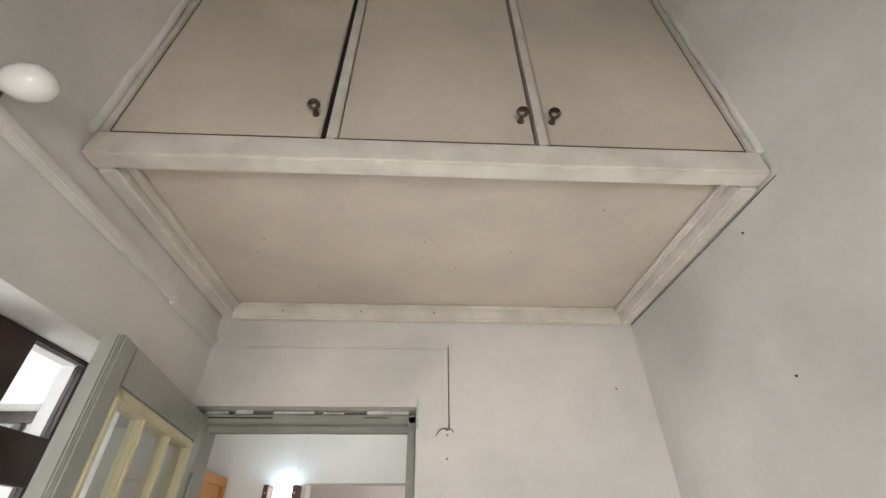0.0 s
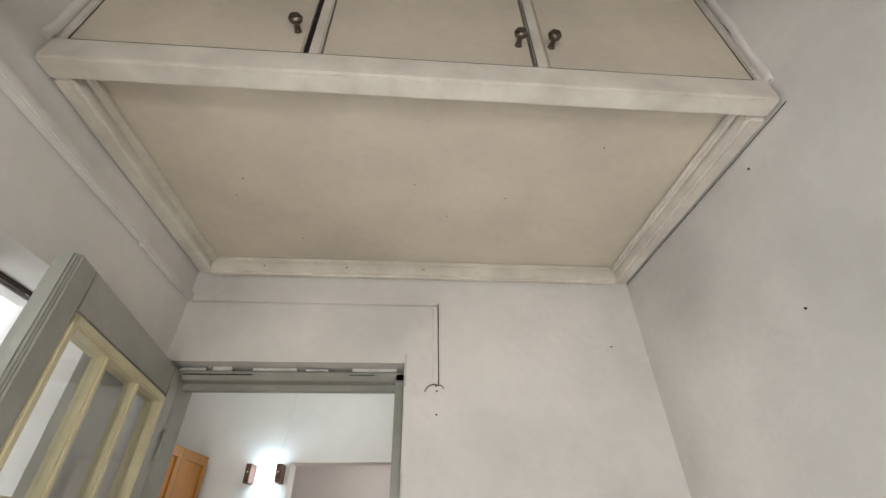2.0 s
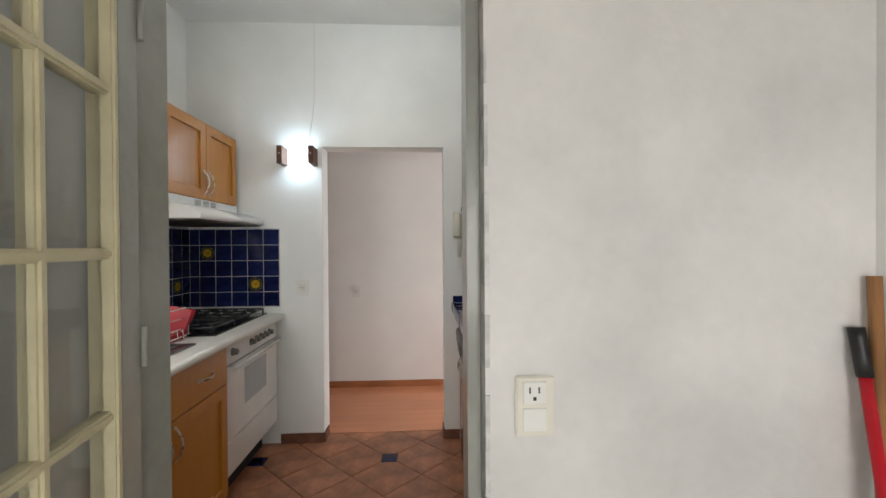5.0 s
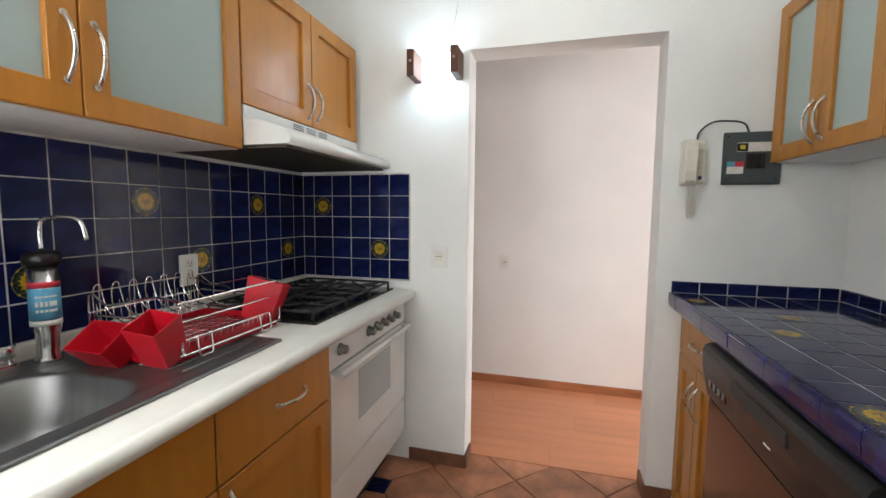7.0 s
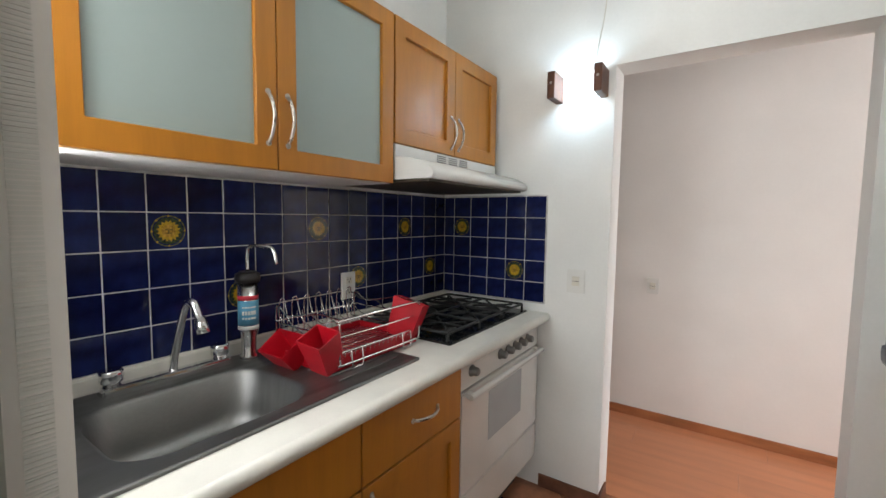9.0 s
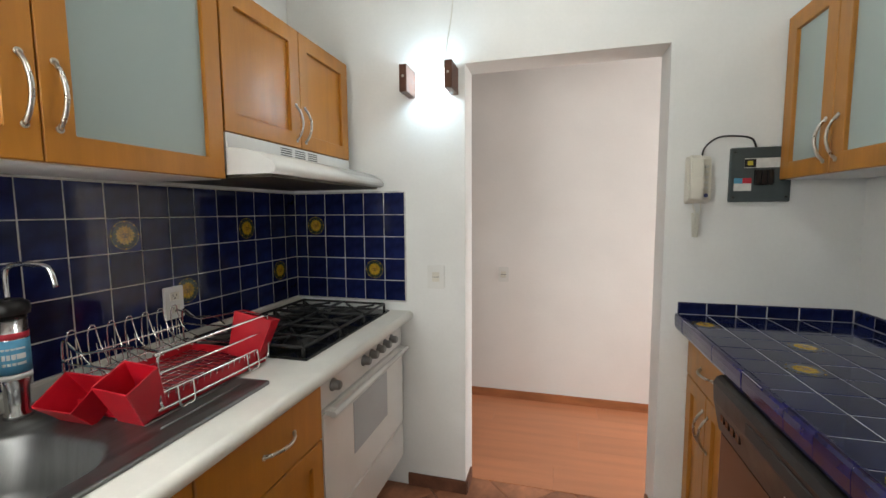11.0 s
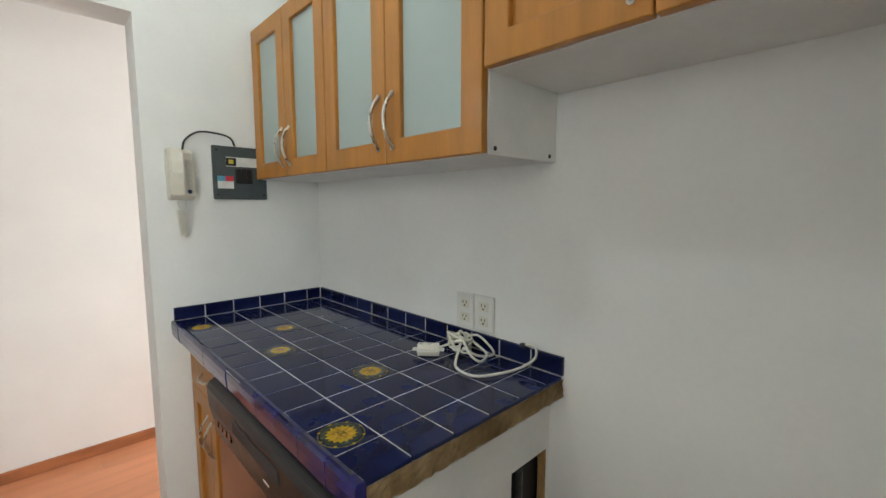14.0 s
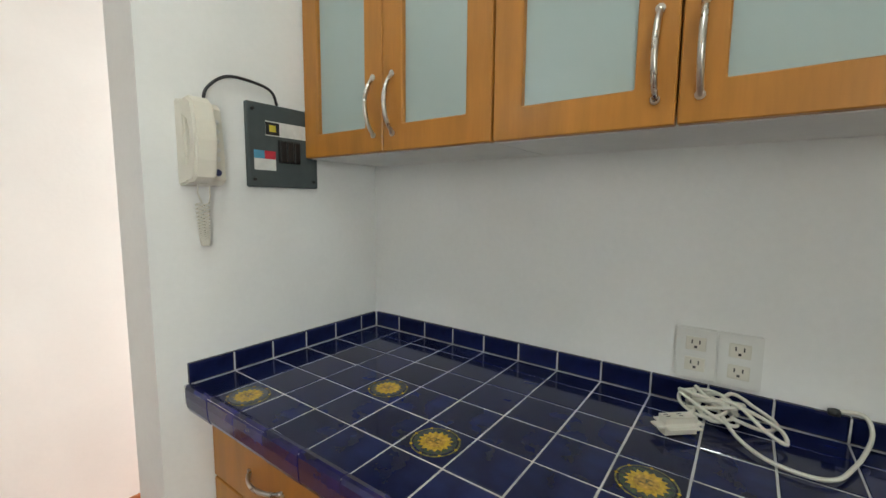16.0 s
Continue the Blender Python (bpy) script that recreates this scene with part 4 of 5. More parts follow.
part("end_panel", ring_slab("y", EY, EY + 0.02, (0.305, 0.869, 0.0, 0.886), (0.708, 0.857, 0.52, 0.738)), WHITEM, t, "white painted end panel")
part("hole_edge", blocks((0.851, 0.857, EY + 0.001, EY + 0.02, 0.52, 0.738)), ORANGEW, t, "raw board edge of the hole")
# Near-black sheet stands in for the shaded inside of the hole.
part("hole_shade_sheet", blocks((0.70, 0.865, EY + 0.045, EY + 0.05, 0.50, 0.76)), DARK, t)
part("steel_edge", blocks((0.300, 0.305, EY, EY + 0.02, 0.0, 0.886)), STEEL, t)
wrap = bmesh.new()
tube(wrap, curve_points([(0.745, EY + 0.012, 0.735), (0.742, EY + 0.010, 0.65), (0.748, EY + 0.014, 0.53)], 5), 0.028, 10, 0.5)
part("wrapped_pipe", wrap, FOAM, t, "black wrapped hose in the hole")
cb = bmesh.new()
tube(cb, curve_points([(0.80, EY + 0.02, 0.60), (0.82, EY - 0.005, 0.575), (0.845, EY - 0.012, 0.57), (0.86, EY - 0.01, 0.555)], 4), 0.006, 7)
tube(cb, curve_points([(0.79, EY + 0.02, 0.57), (0.81, EY + 0.0, 0.545), (0.84, EY + 0.0, 0.53)], 4), 0.005, 7)
part("cable_end", cb, BLACKC, t)

for txt, z, yy in (("DO NOT", 0.66, 0.734), ("INSULATE", 0.645, 0.752)):
    fc = bpy.data.curves.new("print", "FONT")
    fc.body, fc.size, fc.extrude = txt, 0.020, 0.0004
    o = new("wrap_print", fc)
    o.data.materials.append(PRINT)
    o.parent = t
    o.matrix_parent_inverse = Matrix.Translation(-t.location)
    o.matrix_basis = pose(yy, EY - 0.0062, z - 0.09, 90, -88, 0)

t = thing("base_cabinet", (0.6, 4.77, 0), "honey wood base cabinet with a drawer and two narrow doors", "cabinet")
carcass(t, RX + 0.021, 0.868, 4.535, 4.998, 0.10, 0.878, WOOD)
part("plinth", blocks((RX + 0.05, 0.868, 4.535, 4.998, 0, 0.10)), WOODR, t)
dr = part("drawer_front", rounded(blocks((RX, RX + 0.02, 4.537, 4.996, 0.700, 0.877)), 0.002, 1), WOODR, t)
bow_handle(dr, (RX, 4.71, 0.775), (RX, 4.83, 0.775), (-0.026, 0, 0))
framed_door(t, RX, -1, 4.767, 4.997, 0.04, 0.696, False, 4.795, 0.50, wood=WOODR)
framed_door(t, RX, -1, 4.537, 4.767, 0.04, 0.696, False, 4.74, 0.50, wood=WOODR)

dw = thing("dishwasher", (0.58, 4.16, 0), "black dishwasher with a dark glossy door under the tiled counter", "dishwasher")
part("body", blocks((0.315, 0.86, 3.80, 4.528, 0.02, 0.855)), BLACKP, dw)
bm = bmesh.new()
prof = [(0.315, 0.868), (0.280, 0.868), (0.266, 0.861), (0.259, 0.845), (0.262, 0.79), (0.280, 0.70), (0.315, 0.70)]
lo = [bm.verts.new((x, 3.80, z)) for x, z in prof]
hi = [bm.verts.new((x, 4.528, z)) for x, z in prof]
for k in range(7):
    bm.faces.new((lo[k], lo[(k + 1) % 7], hi[(k + 1) % 7], hi[k]))
bm.faces.new(lo[::-1])
bm.faces.new(hi)
cp = part("control_panel", bm, BLACKP, dw, "black plastic control panel with a grip")
part("grip_recess", rounded(blocks((0.2565, 0.266, 4.02, 4.30, 0.800, 0.832)), 0.002, 1), SLOT, cp)
part("dial", lathe(bmesh.new(), ((0.026, 0.0), (0.024, -0.014), (0.018, -0.018)), (0.2725, 3.88, 0.748), "x", 20), BLACKM, cp)
for k in range(4):
    part("button", rounded(blocks((0.265, 0.274, 4.35 + k * 0.035, 4.375 + k * 0.035, 0.745, 0.77)), 0.002, 1), BLACKM, cp)
part("badge", blocks((0.2675, 0.274, 4.10, 4.13, 0.752, 0.756)), LABELW, cp)
part("dishwasher_door", rounded(blocks((0.284, 0.315, 3.805, 4.524, 0.14, 0.694)), 0.003), DWDOOR, dw, "black glossy door panel tinted by a brown reflection")
part("kick_plate", blocks((0.34, 0.36, 3.81, 4.52, 0.0, 0.135)), BLACKP, dw)


def plate(name, axis, at, a0, a1, z0, z1, label, kinds):
    """A wall plate on a wall: axis 'x' or 'y' with its place, its outward side, and what sits in it."""
    pos, out = at

    def slab(p, q, a, b, c, d):
        lo, hi = sorted((pos + out * p, pos + out * q))
        return (lo, hi, a, b, c, d) if axis == "x" else (a, b, lo, hi, c, d)

    mid = [0, 0, (z0 + z1) / 2]
    mid[0 if axis == "x" else 1], mid[1 if axis == "x" else 0] = pos, (a0 + a1) / 2
    t = thing(name, mid, label, "socket" if "socket" in name else "switch")
    part("plate", rounded(blocks(slab(0, 0.011, a0, a1, z0, z1)), 0.0025), WHITEP, t)
    n = len(kinds)
    for i, k in enumerate(kinds):
        c = a0 + (a1 - a0) * (i + 0.5) / n
        if k == "o":
            for zc in (z0 + (z1 - z0) * 0.3, z0 + (z1 - z0) * 0.7):
                face = part("outlet_face", rounded(blocks(slab(0.01, 0.0125, c - 0.018, c + 0.018, zc - 0.014, zc + 0.014)), 0.001, 1), IVORY, t)
                part("slot", blocks(slab(0.012, 0.0132, c - 0.008, c - 0.0055, zc, zc + 0.008), slab(0.012, 0.0132, c + 0.0055, c + 0.008, zc, zc + 0.008), slab(0.012, 0.0132, c - 0.0025, c + 0.0025, zc - 0.009, zc - 0.004)), SLOT, face)
        else:
            zc = (z0 + z1) / 2
            part("rocker", rounded(blocks(slab(0.01, 0.014, c - 0.017, c + 0.017, zc - 0.022, zc + 0.022)), 0.0015, 1), IVORY, t)
            part("rocker_gap", blocks(slab(0.0135, 0.0145, c - 0.017, c + 0.017, zc - 0.001, zc + 0.001)), SLOT, t)


plate("light_switch", "y", (5.0, -1), -0.789, -0.707, 1.003, 1.114, "ivory light switch plate on the kitchen wall", "s")
plate("light_switch", "y", (6.1, -1), -0.600, -0.528, 0.860, 0.965, "ivory light switch plate on the hall wall", "s")
plate("socket_plate", "x", (-1.488, 1), 4.225, 4.30, 1.00, 1.112, "white socket plate on the blue tiles", "o")
plate("socket_plate", "x", (0.87, -1), 3.957, 4.030, 0.999, 1.106, "white double socket plate above the tiled counter", "o")
plate("socket_plate", "x", (0.87, -1), 4.031, 4.104, 0.999, 1.106, "white double socket plate above the tiled counter", "o")
plug = bmesh.new()
tube(plug, curve_points([(-1.479, 4.272, 1.03), (-1.45, 4.275, 1.02), (-1.44, 4.30, 1.00), (-1.45, 4.40, 0.975), (-1.46, 4.46, 0.93)], 5), 0.003, 6)
solid("power_cord", plug, BLACKC, "thin black cord from the socket to the hob", "cord")


def phone():
    t = thing("intercom_phone", (0.30, 5.0, 1.5), "ivory wall intercom handset with a coiled cord", "telephone")
    base = [(5.0, 1.388), (4.962, 1.392), (4.953, 1.402), (4.956, 1.48), (4.964, 1.556), (4.974, 1.568), (5.0, 1.572)]
    hand = [(4.962, 1.566), (4.932, 1.569), (4.914, 1.556), (4.904, 1.52), (4.900, 1.48), (4.904, 1.44), (4.912, 1.405), (4.925, 1.396),
            (4.955, 1.394), (4.955, 1.430), (4.938, 1.440), (4.929, 1.46), (4.927, 1.48), (4.929, 1.50), (4.938, 1.522), (4.962, 1.532)]

    def profile(pts, xa, xb, r):
        bm = bmesh.new()
        lo = [bm.verts.new((xa, y, z)) for y, z in pts]
        hi = [bm.verts.new((xb, y, z)) for y, z in pts]
        for k in range(len(pts)):
            bm.faces.new((lo[k], lo[(k + 1) % len(pts)], hi[(k + 1) % len(pts)], hi[k]))
        bm.faces.new(lo[::-1])
        bm.faces.new(hi)
        bmesh.ops.recalc_face_normals(bm, faces=bm.faces)
        rim = [e for e in bm.edges if abs(e.verts[0].co.x - e.verts[1].co.x) < 1e-6]
        bmesh.ops.bevel(bm, geom=rim, offset=r, segments=3, affect="EDGES", clamp_overlap=True)
        return bm

    part("base", profile(base, 0.280, 0.362, 0.004), IVORY, t)
    part("handset", profile(hand, 0.276, 0.322, 0.005), IVORY, t, "smooth ivory handset on its cradle")
    for k in range(5):
        part("button", rounded(blocks((0.336, 0.352, 4.9515, 4.962, 1.522 - k * 0.020, 1.533 - k * 0.020)), 0.003), WHITEP, t)
    part("button", lathe(bmesh.new(), ((0.009, 0), (0.007, -0.006)), (0.344, 4.957, 1.418), "y", 14), LABELN, t, "round dark blue button")
    pts = []
    for k in range(640):
        u = k / 639
        bend = math.sin(math.pi * u)
        zc = 1.352 - 0.095 * (1 - abs(2 * u - 1) ** 2.5)
        xc = 0.312 + 0.015 * u
        a = u * 2 * math.pi * 46
        pts.append((xc + 0.0065 * math.cos(a), 4.982 - 0.006 * bend + 0.0065 * math.sin(a), zc))
    pts = [(0.305, 4.965, 1.395), (0.308, 4.975, 1.372)] + pts + [(0.335, 4.978, 1.366), (0.332, 4.972, 1.39)]
    part("coiled_cord", tube(bmesh.new(), pts, 0.0016, 5), IVORY, t)


phone()
bm = bmesh.new()
tube(bm, curve_points([(0.335, 4.992, 1.566), (0.345, 4.988, 1.606), (0.39, 4.985, 1.640), (0.46, 4.985, 1.640), (0.50, 4.986, 1.628), (0.515, 4.988, 1.598)], 6), 0.0035, 7)
solid("phone_cable", bm, BLACKC, "dark cable from the intercom to the breaker box", "cable")
t = thing("breaker_box", (0.53, 5.0, 1.49), "slate grey breaker box with paper stickers", "breaker box")
part("cover", rounded(blocks((0.432, 0.632, 4.984, 5.0, 1.392, 1.597)), 0.003, 1), GREYBOX, t)
part("switch_recess", blocks((0.512, 0.575, 4.9825, 4.984, 1.455, 1.512)), DARK, t)
for k in range(3):
    part("breaker", rounded(blocks((0.514 + k * 0.020, 0.532 + k * 0.020, 4.974, 4.983, 1.456, 1.510)), 0.002, 1), BLACKP, t)
part("sticker", blocks((0.478, 0.605, 4.9832, 4.984, 1.520, 1.556)), LABELW, t, "white paper sticker")
part("sticker", blocks((0.478, 0.516, 4.9826, 4.9832, 1.522, 1.553)), DARK, t)
part("sticker", blocks((0.488, 0.506, 4.9822, 4.9826, 1.530, 1.546)), LABELY, t)
part("sticker", blocks((0.446, 0.474, 4.9832, 4.984, 1.462, 1.482)), LABELB, t, "blue sticker")
part("sticker", blocks((0.474, 0.504, 4.9832, 4.984, 1.462, 1.482)), LABELR, t, "red sticker")
part("sticker", blocks((0.446, 0.504, 4.9832, 4.984, 1.434, 1.462)), LABELW, t)
for x in (0.446, 0.618):
    for z in (1.41, 1.58):
        part("screw", lathe(bmesh.new(), ((0.005, 0), (0.004, -0.003)), (x, 4.984, z), "y", 10), BLACKP, t)

t = thing("wall_sconce", (-0.755, 5.0, 1.94), "lit wall sconce with opal glass between two wooden blocks", "wall lamp")
for a in (-0.872, -0.672):
    b = part("bracket", rounded(blocks((a, a + 0.034, 4.875, 4.998, 1.88, 1.995)), 0.002, 1), WALNUT, t, "reddish-brown wooden block")
    part("pin", lathe(bmesh.new(), ((0.006, 0), (0.005, -0.003)), (a + 0.017, 4.875, 1.945), "y", 10), NICKEL, b)
sh = bmesh.new()
prof = [(-0.755 + 0.068 * math.cos(a), 4.985 - 0.095 * math.sin(a)) for a in [math.pi * k / 16 for k in range(17)]]
for k in range(16):
    (ax, ay), (bx, by) = prof[k], prof[k + 1]
    q = [sh.verts.new(v) for v in ((ax, ay, 1.885), (bx, by, 1.885), (bx, by, 1.99), (ax, ay, 1.99))]
    sh.faces.new(q).smooth = True
bmesh.ops.remove_doubles(sh, verts=sh.verts, dist=1e-5)
s = part("shade", sh, GLOW, t, "glowing white opal glass")
s.visible_shadow = False
wr = bmesh.new()
tube(wr, curve_points([(-0.70, 4.997, 2.00), (-0.69, 4.996, 2.10), (-0.665, 4.997, 2.25), (-0.655, 4.997, 2.45), (-0.655, 4.997, KTOP)], 5), 0.002, 5)
solid("lamp_wire", wr, IVORY, "thin painted wire up the wall to the sconce", "wire")
t = thing("ceiling_lamp", (-0.2, 4.08, KTOP), "plain white ceiling bulb holder", "ceiling lamp")
part("rose", lathe(bmesh.new(), ((0.05, 0.0), (0.05, -0.02), (0.03, -0.05), (0.02, -0.06)), (-0.2, 4.08, KTOP), "z", 20), WHITEP, t)

# extension lead on the tiled counter
t = thing("extension_lead", (0.78, 4.0, 0.946), "white extension lead tied in a loose knot on the counter", "extension lead")
bm = blocks((0.0, 0.09, -0.025, 0.025, 0.0, 0.032))
rounded(bm, 0.0145, 5)
bm.transform(pose(0.688, 4.110, 0.945, 0, 0, -48))
sk = part("socket_block", bm, IVORY, t, "rounded ivory socket block")
bm = blocks((0.02, 0.028, -0.004, -0.002, 0.0318, 0.0324), (0.02, 0.028, 0.003, 0.005, 0.0318, 0.0324), (0.045, 0.053, -0.004, -0.002, 0.0318, 0.0324), (0.045, 0.053, 0.003, 0.005, 0.0318, 0.0324))
bm.transform(pose(0.688, 4.110, 0.945, 0, 0, -48))
part("slot", bm, SLOT, sk)
cord = bmesh.new()
rng = random.Random(3)
KX, KY = 0.805, 4.045
pts = [(0.75, 4.07, 0.96), (0.775, 4.06, 0.965)]
for k in range(64):
    a = k * 0.61
    r = 0.040 + 0.014 * math.sin(k * 0.37)
    pts.append((KX + 0.030 * math.cos(a) + rng.uniform(-0.004, 0.004), KY + r * math.sin(a + 0.4) - 0.01, 0.955 + 0.020 * (1 + math.sin(a * 1.0 + k * 0.1)) * 0.8 + k * 0.0002))
pts += [(0.79, 4.02, 0.975), (0.745, 3.99, 0.955), (0.70, 3.95, 0.951), (0.685, 3.90, 0.951), (0.70, 3.865, 0.951), (0.75, 3.84, 0.952), (0.80, 3.82, 0.957), (0.845, 3.805, 0.975), (0.858, 3.815, 1.00), (0.860, 3.85, 0.997)]
tube(cord, curve_points(pts, 4), 0.0036, 6)
tube(cord, curve_points([(0.80, 4.02, 0.985), (0.835, 4.00, 0.995), (0.845, 3.965, 0.975), (0.83, 3.93, 0.958), (0.79, 3.95, 0.957), (0.78, 4.0, 0.97)], 5), 0.0036, 6)
tube(cord, curve_points([(0.80, 4.03, 0.99), (0.77, 3.99, 1.0), (0.75, 3.95, 0.975), (0.76, 3.92, 0.957), (0.80, 3.93, 0.965), (0.81, 3.99, 0.985)], 5), 0.0036, 6)
part("cord", cord, IVORY, t, "white looped cord")
part("tie", lathe(bmesh.new(), ((0.007, -0.008), (0.008, 0.0), (0.006, 0.009)), (0.860, 3.852, 0.994), "y", 8), BLACKC, t)


# ---- pieces: tiles and planks ----
def chamfered(w, h, d, ch=0.0014):
    """A tile centred at the origin, its face up."""
    bm = bmesh.new()
    rows = [[bm.verts.new((x * (w / 2 - e), y * (h / 2 - e), z)) for x, y in ((-1, -1), (1, -1), (1, 1), (-1, 1))] for e, z in ((0, 0), (0, d - ch), (ch, d))]
    for a, b in zip(rows, rows[1:]):
        for i in range(4):
            bm.faces.new((a[i], a[(i + 1) % 4], b[(i + 1) % 4], b[i]))
    bm.faces.new(rows[2])
    bm.faces.new(rows[0][::-1])
    return bm


def mesh_of(bm, *materials):
    bmesh.ops.recalc_face_normals(bm, faces=bm.faces)
    me = bpy.data.meshes.new("tile")
    bm.to_mesh(me)
    bm.free()
    for m in materials:
        me.materials.append(m)
    return me


def sun_tile(w, h, d):
    """A blue tile with a raised glazed sun: rim, ring, rays and face."""
    bm = chamfered(w, h, d)

    def disc(radii, z, slot):
        n = len(radii)
        top = [bm.verts.new((r * math.cos(2 * math.pi * k / n), r * math.sin(2 * math.pi * k / n), z)) for k, r in enumerate(radii)]
        f = bm.faces.new(top)
        f.material_index = slot
        low = [bm.verts.new((v.co.x, v.co.y, d - 0.001)) for v in top]
        for k in range(n):
            bm.faces.new((low[k], low[(k + 1) % n], top[(k + 1) % n], top[k])).material_index = slot

    disc([0.0445] * 28, d + 0.0003, 1)
    disc([0.0415] * 28, d + 0.0006, 0)
    disc([0.0385] * 28, d + 0.0009, 2)
    disc([0.0315 if k % 2 else 0.0245 for k in range(32)], d + 0.0012, 3)
    disc([0.018] * 20, d + 0.0015, 4)
    for k in range(8):
        a = 2 * math.pi * k / 8
        c = bm.verts.new
        x, y, z = 0.0425 * math.cos(a), 0.0425 * math.sin(a), d + 0.0011
        f = bm.faces.new([c((x + 0.0035 * math.cos(b), y + 0.0035 * math.sin(b), z)) for b in (0, 1.57, 3.14, 4.71)])
        f.material_index = 3
    for x, y, w2, h2 in ((-0.006, 0.004, 0.003, 0.0012), (0.006, 0.004, 0.003, 0.0012), (0, -0.007, 0.006, 0.0012), (0, -0.001, 0.0014, 0.004)):
        f = bm.faces.new([bm.verts.new((x + sx * w2, y + sy * h2, d + 0.0018)) for sx, sy in ((-1, -1), (1, -1), (1, 1), (-1, 1))])
        f.material_index = 1
    me = mesh_of(bm, BLUE, OLIVE, SEA, GOLD, AMBER)
    return me


def lay(parent, name, mesh, m):
    o = new(name, mesh)
    o.parent = parent
    o.matrix_parent_inverse = Matrix.Translation(-parent.location)
    o.matrix_basis = m
    return o


P, TW, TD = 0.105, 0.1021, 0.008
plain = mesh_of(chamfered(TW, TW, TD), BLUE)
suns = sun_tile(TW, TW, TD)
rng = random.Random(11)


def jig(a=0.35):
    return (rng.uniform(-a, a), rng.uniform(-a, a), rng.uniform(-a, a))


zs = [0.936, 1.034, 1.139, 1.245, 1.350, 1.456]
t = thing("tiled_backsplash", (-1.5, 4.07, 0.93), "cobalt blue glazed tile backsplash with sun medallions", "backsplash", kind="structure")
part("grout_bed", blocks((-1.4999, -1.4898, 3.137, 4.999, 0.934, 1.459)), GROUT, t)
cols = [3.434 + P * k for k in range(-2, 15)]
for r in range(5):
    z0, z1 = zs[r], zs[r + 1]
    for c, y in enumerate(cols):
        y1 = min(y + P, 4.992)
        k = c - 2
        is_sun = (r == 3 and k in (1, 6, 11)) or (r == 1 and k in (3, 8, 13))
        m = pose(-1.4965 + rng.uniform(-0.0006, 0.0004), (y + y1) / 2, (z0 + z1) / 2, 90, 0, 90) @ pose(0, 0, 0, *jig())
        m = m @ Matrix.Diagonal(((y1 - y) / P, (z1 - z0) / P, 1, 1))
        lay(t, "tile", suns if is_sun else plain, m)
    m = pose(-1.4965, 3.181, (z0 + z1) / 2, 90, 0, 90) @ Matrix.Diagonal((0.80, (z1 - z0) / P, 1, 1))
    lay(t, "tile", plain, m)
t = thing("tiled_backsplash", (-1.2, 5.0, 0.93), "cobalt blue glazed tile backsplash beside the doorway", "backsplash", kind="structure")
part("grout_bed", blocks((-1.489, -0.897, 4.9898, 4.9999, 0.93, 1.462)), GROUT, t)
for r in range(5):
    z0, z1 = zs[r], zs[r + 1]
    for c in range(6):
        x1 = -0.899 - P * c
        x0 = max(x1 - P, -1.487)
        is_sun = (r == 1 and c == 1) or (r == 3 and c == 4)
        m = pose((x0 + x1) / 2, 4.9965 + rng.uniform(-0.0004, 0.0006), (z0 + z1) / 2, 90, 0, 0) @ pose(0, 0, 0, *jig())
        lay(t, "tile", suns if is_sun else plain, m @ Matrix.Diagonal(((x1 - x0) / P, (z1 - z0) / P, 1, 1)))

t = thing("tiled_countertop", (0.57, 4.37, 0.94), "cobalt blue tiled countertop with sun medallions", "countertop")
part("mortar_bed", blocks((0.284, 0.868, 3.742, 4.998, 0.880, 0.9413)), GROUT, t)
bm = bmesh.new()
rng2 = random.Random(5)
nx, nz = 46, 5
grid = [[bm.verts.new((0.278 + i * 0.590 / nx, 3.736 + rng2.uniform(-0.003, 0.003), 0.888 + j * 0.046 / nz)) for j in range(nz + 1)] for i in range(nx + 1)]
for i in range(nx):
    for j in range(nz):
        bm.faces.new((grid[i][j], grid[i + 1][j], grid[i + 1][j + 1], grid[i][j + 1]))
bmesh.ops.solidify(bm, geom=list(bm.faces), thickness=-0.006)
part("raw_edge", bm, RAWEDGE, t, "rough brown mortar edge")
xs = [0.2745, 0.3785, 0.4815, 0.585, 0.690, 0.795, 0.858]
ys = [3.734] + [3.829 + 0.1058 * k for k in range(12)]
ys[-1] = 4.988
tsuns = {(0, 1), (2, 3), (1, 6), (2, 8), (0, 10)}
for i in range(6):
    for j in range(len(ys) - 1):
        w, h = (xs[i + 1] - xs[i]) / P, (ys[j + 1] - ys[j]) / P
        me = suns if (i, j) in tsuns else plain
        m = pose((xs[i] + xs[i + 1]) / 2, (ys[j] + ys[j + 1]) / 2, 0.9345 + rng.uniform(-0.0005, 0.0004), *jig(0.25)) @ (pose(0, 0, 0, 0, 0, 90) if me is suns else Matrix()) @ Matrix.Diagonal((h if me is suns else w, w if me is suns else h, 1, 1))
        lay(t, "tile", me, m)
bm = bmesh.new()
prof = [(0.285, 0.884), (0.271, 0.884), (0.266, 0.895), (0.264, 0.92), (0.2645, 0.938), (0.268, 0.9455), (0.274, 0.9465), (0.283, 0.9435), (0.285, 0.937)]
lo = [bm.verts.new((x, -0.0514, z)) for x, z in prof]
hi = [bm.verts.new((x, 0.0514, z)) for x, z in prof]
for k in range(len(prof)):
    bm.faces.new((lo[k], lo[(k + 1) % 9], hi[(k + 1) % 9], hi[k]))
bm.faces.new(lo[::-1])
bm.faces.new(hi)
# Edge tiles carry the reflected violet in their base colour.
edge = mesh_of(bm, REFLECTED_VIOLET)
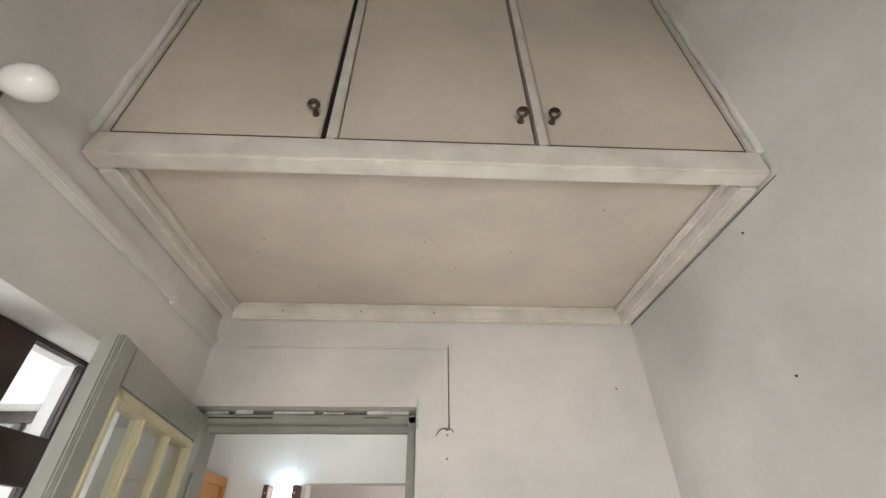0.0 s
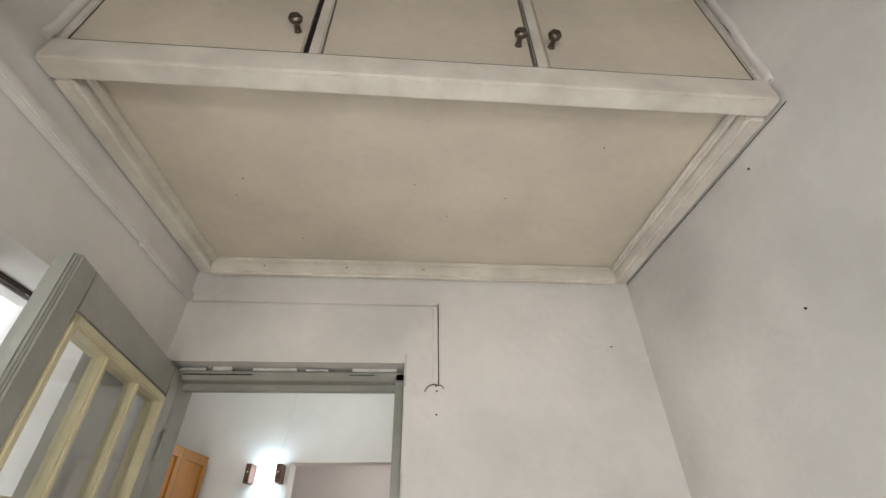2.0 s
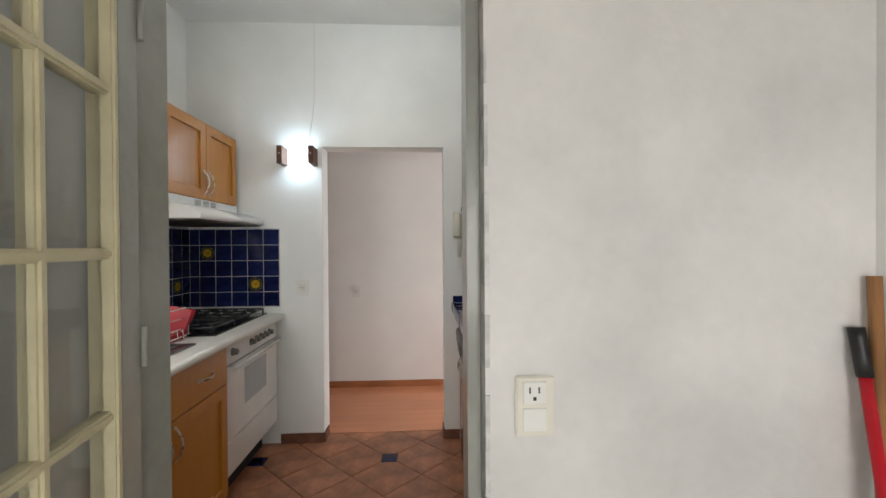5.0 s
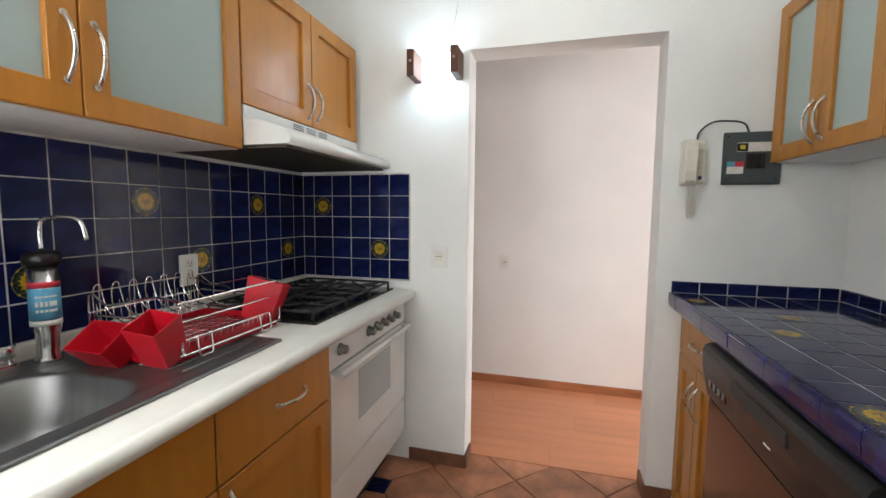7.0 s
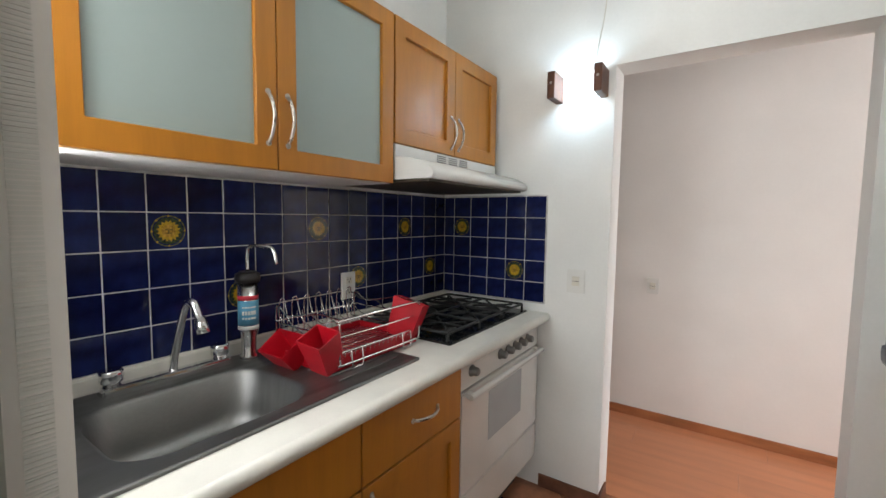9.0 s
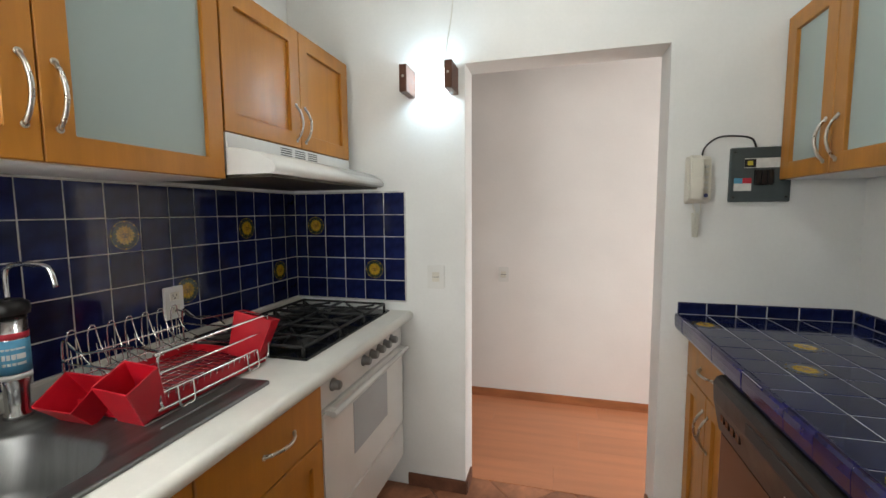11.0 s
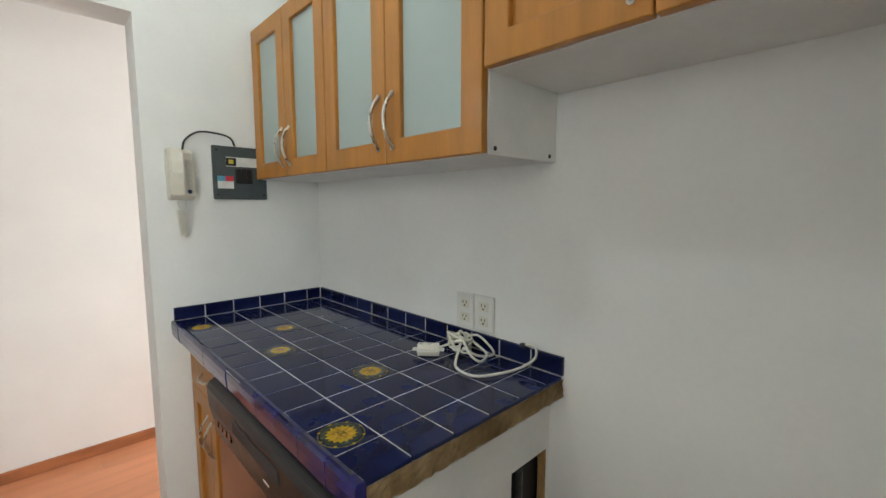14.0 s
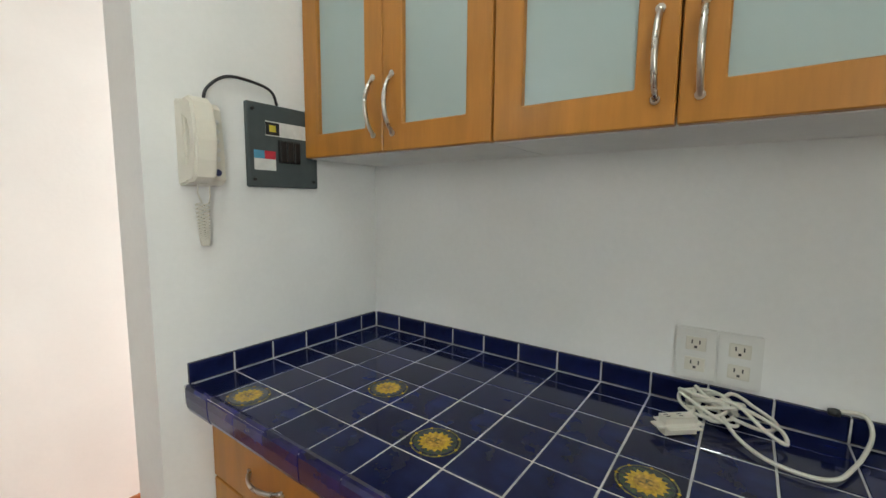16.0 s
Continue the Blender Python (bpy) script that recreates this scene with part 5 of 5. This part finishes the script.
for j in range(len(ys) - 1):
    lay(t, "edge_tile", edge, pose(rng.uniform(-0.001, 0.001), (ys[j] + ys[j + 1]) / 2, 0) @ Matrix.Diagonal((1, (ys[j + 1] - ys[j]) / P, 1, 1)))
strip = mesh_of(chamfered(TW, 0.047, 0.012, 0.004), BLUE)
for j in range(len(ys) - 1):
    lay(t, "upstand_tile", strip, pose(0.8695, (ys[j] + ys[j + 1]) / 2, 0.967, 90, 0, -90) @ pose(0, 0, 0, *jig(0.4)) @ Matrix.Diagonal(((ys[j + 1] - ys[j]) / P, 1, 1, 1)))
for i in range(6):
    lay(t, "upstand_tile", strip, pose((xs[i] + xs[i + 1]) / 2, 4.9995, 0.967, 90, 0, 0) @ pose(0, 0, 0, *jig(0.4)) @ Matrix.Diagonal(((xs[i + 1] - xs[i]) / P, 1, 1, 1)))
part("grout_line", blocks((0.2668, 0.284, 3.742, 4.998, 0.898, 0.9425), (0.861, 0.8699, 3.736, 4.998, 0.943, 0.988), (0.28, 0.861, 4.991, 4.9999, 0.943, 0.988)), GROUT, t)

fl = structure("floor_kitchen", blocks((-1.5, 0.87, 3.02, 5.125, -0.12, -0.006)), TGROUT, "terracotta tile floor with small blue inset tiles")
D, FX0, FY0 = 0.41, -0.148, 4.765
small = mesh_of(chamfered(0.092, 0.092, 0.008, 0.002), BLUE)
cache = {}


def floor_tile(cuts):
    """A square tile set on its corner; cuts: which of its four corners give way to a small square."""
    if cuts not in cache:
        h, c = D / 2 - 0.004, 0.049
        pts = []
        for k, (ux, uy) in enumerate(((1, 0), (0, 1), (-1, 0), (0, -1))):
            if cuts[k]:
                vx, vy = -uy, ux
                pts += [(ux * (h - c) - vx * c, uy * (h - c) - vy * c), (ux * (h - c) + vx * c, uy * (h - c) + vy * c)]
            else:
                pts.append((ux * h, uy * h))
        bm = bmesh.new()
        low = [bm.verts.new((x, y, 0)) for x, y in pts]
        mid = [bm.verts.new((x, y, 0.006)) for x, y in pts]
        top = [bm.verts.new((x * 0.985, y * 0.985, 0.0085)) for x, y in pts]
        n = len(pts)
        for a, b in ((low, mid), (mid, top)):
            for i in range(n):
                bm.faces.new((a[i], a[(i + 1) % n], b[(i + 1) % n], b[i]))
        bm.faces.new(top)
        bm.faces.new(low[::-1])
        cache[cuts] = mesh_of(bm, TERRA)
    return cache[cuts]


def is_blue(i, j):
    return i % 4 == 0 and j % 4 == 0


for i in range(-8, 7):
    for j in range(-10, 4):
        x, y = FX0 + i * D / 2, FY0 + j * D / 2
        if (i + j) % 2 == 0:
            if is_blue(i, j) and -1.4 < x < 0.8 and 3.1 < y < 5.08:
                lay(fl, "inset_tile", small, pose(x, y, -0.0075))
        else:
            if -1.45 < x < 0.82 and 3.1 < y < 5.2:
                cuts = (is_blue(i + 1, j), is_blue(i, j + 1), is_blue(i - 1, j), is_blue(i, j - 1))
                lay(fl, "tile", floor_tile(cuts), pose(x, y, -0.008 + rng.uniform(-0.0006, 0.0006), *[v * 0.4 for v in jig()]))

fl = structure("floor_hall", blocks((-2.6, 3.0, 5.127, 6.1, -0.12, -0.012)), SKIRT, "orange wood laminate floor")
widths = [5.127 + 0.195 * k for k in range(6)]
for r, y in enumerate(widths[:5]):
    y1 = min(y + 0.195, 6.084)
    x = -2.6 - (r * 0.53) % 1.2
    while x < 3.0:
        a, b = max(x, -2.6), min(x + 1.2, 3.0)
        if b - a > 0.05:
            bm = chamfered(b - a - 0.0012, y1 - y - 0.0004, 0.013, 0.0003)
            lay(fl, "plank", mesh_of(bm, PLANK), pose((a + b) / 2, (y + y1) / 2, -0.009))
        x += 1.2
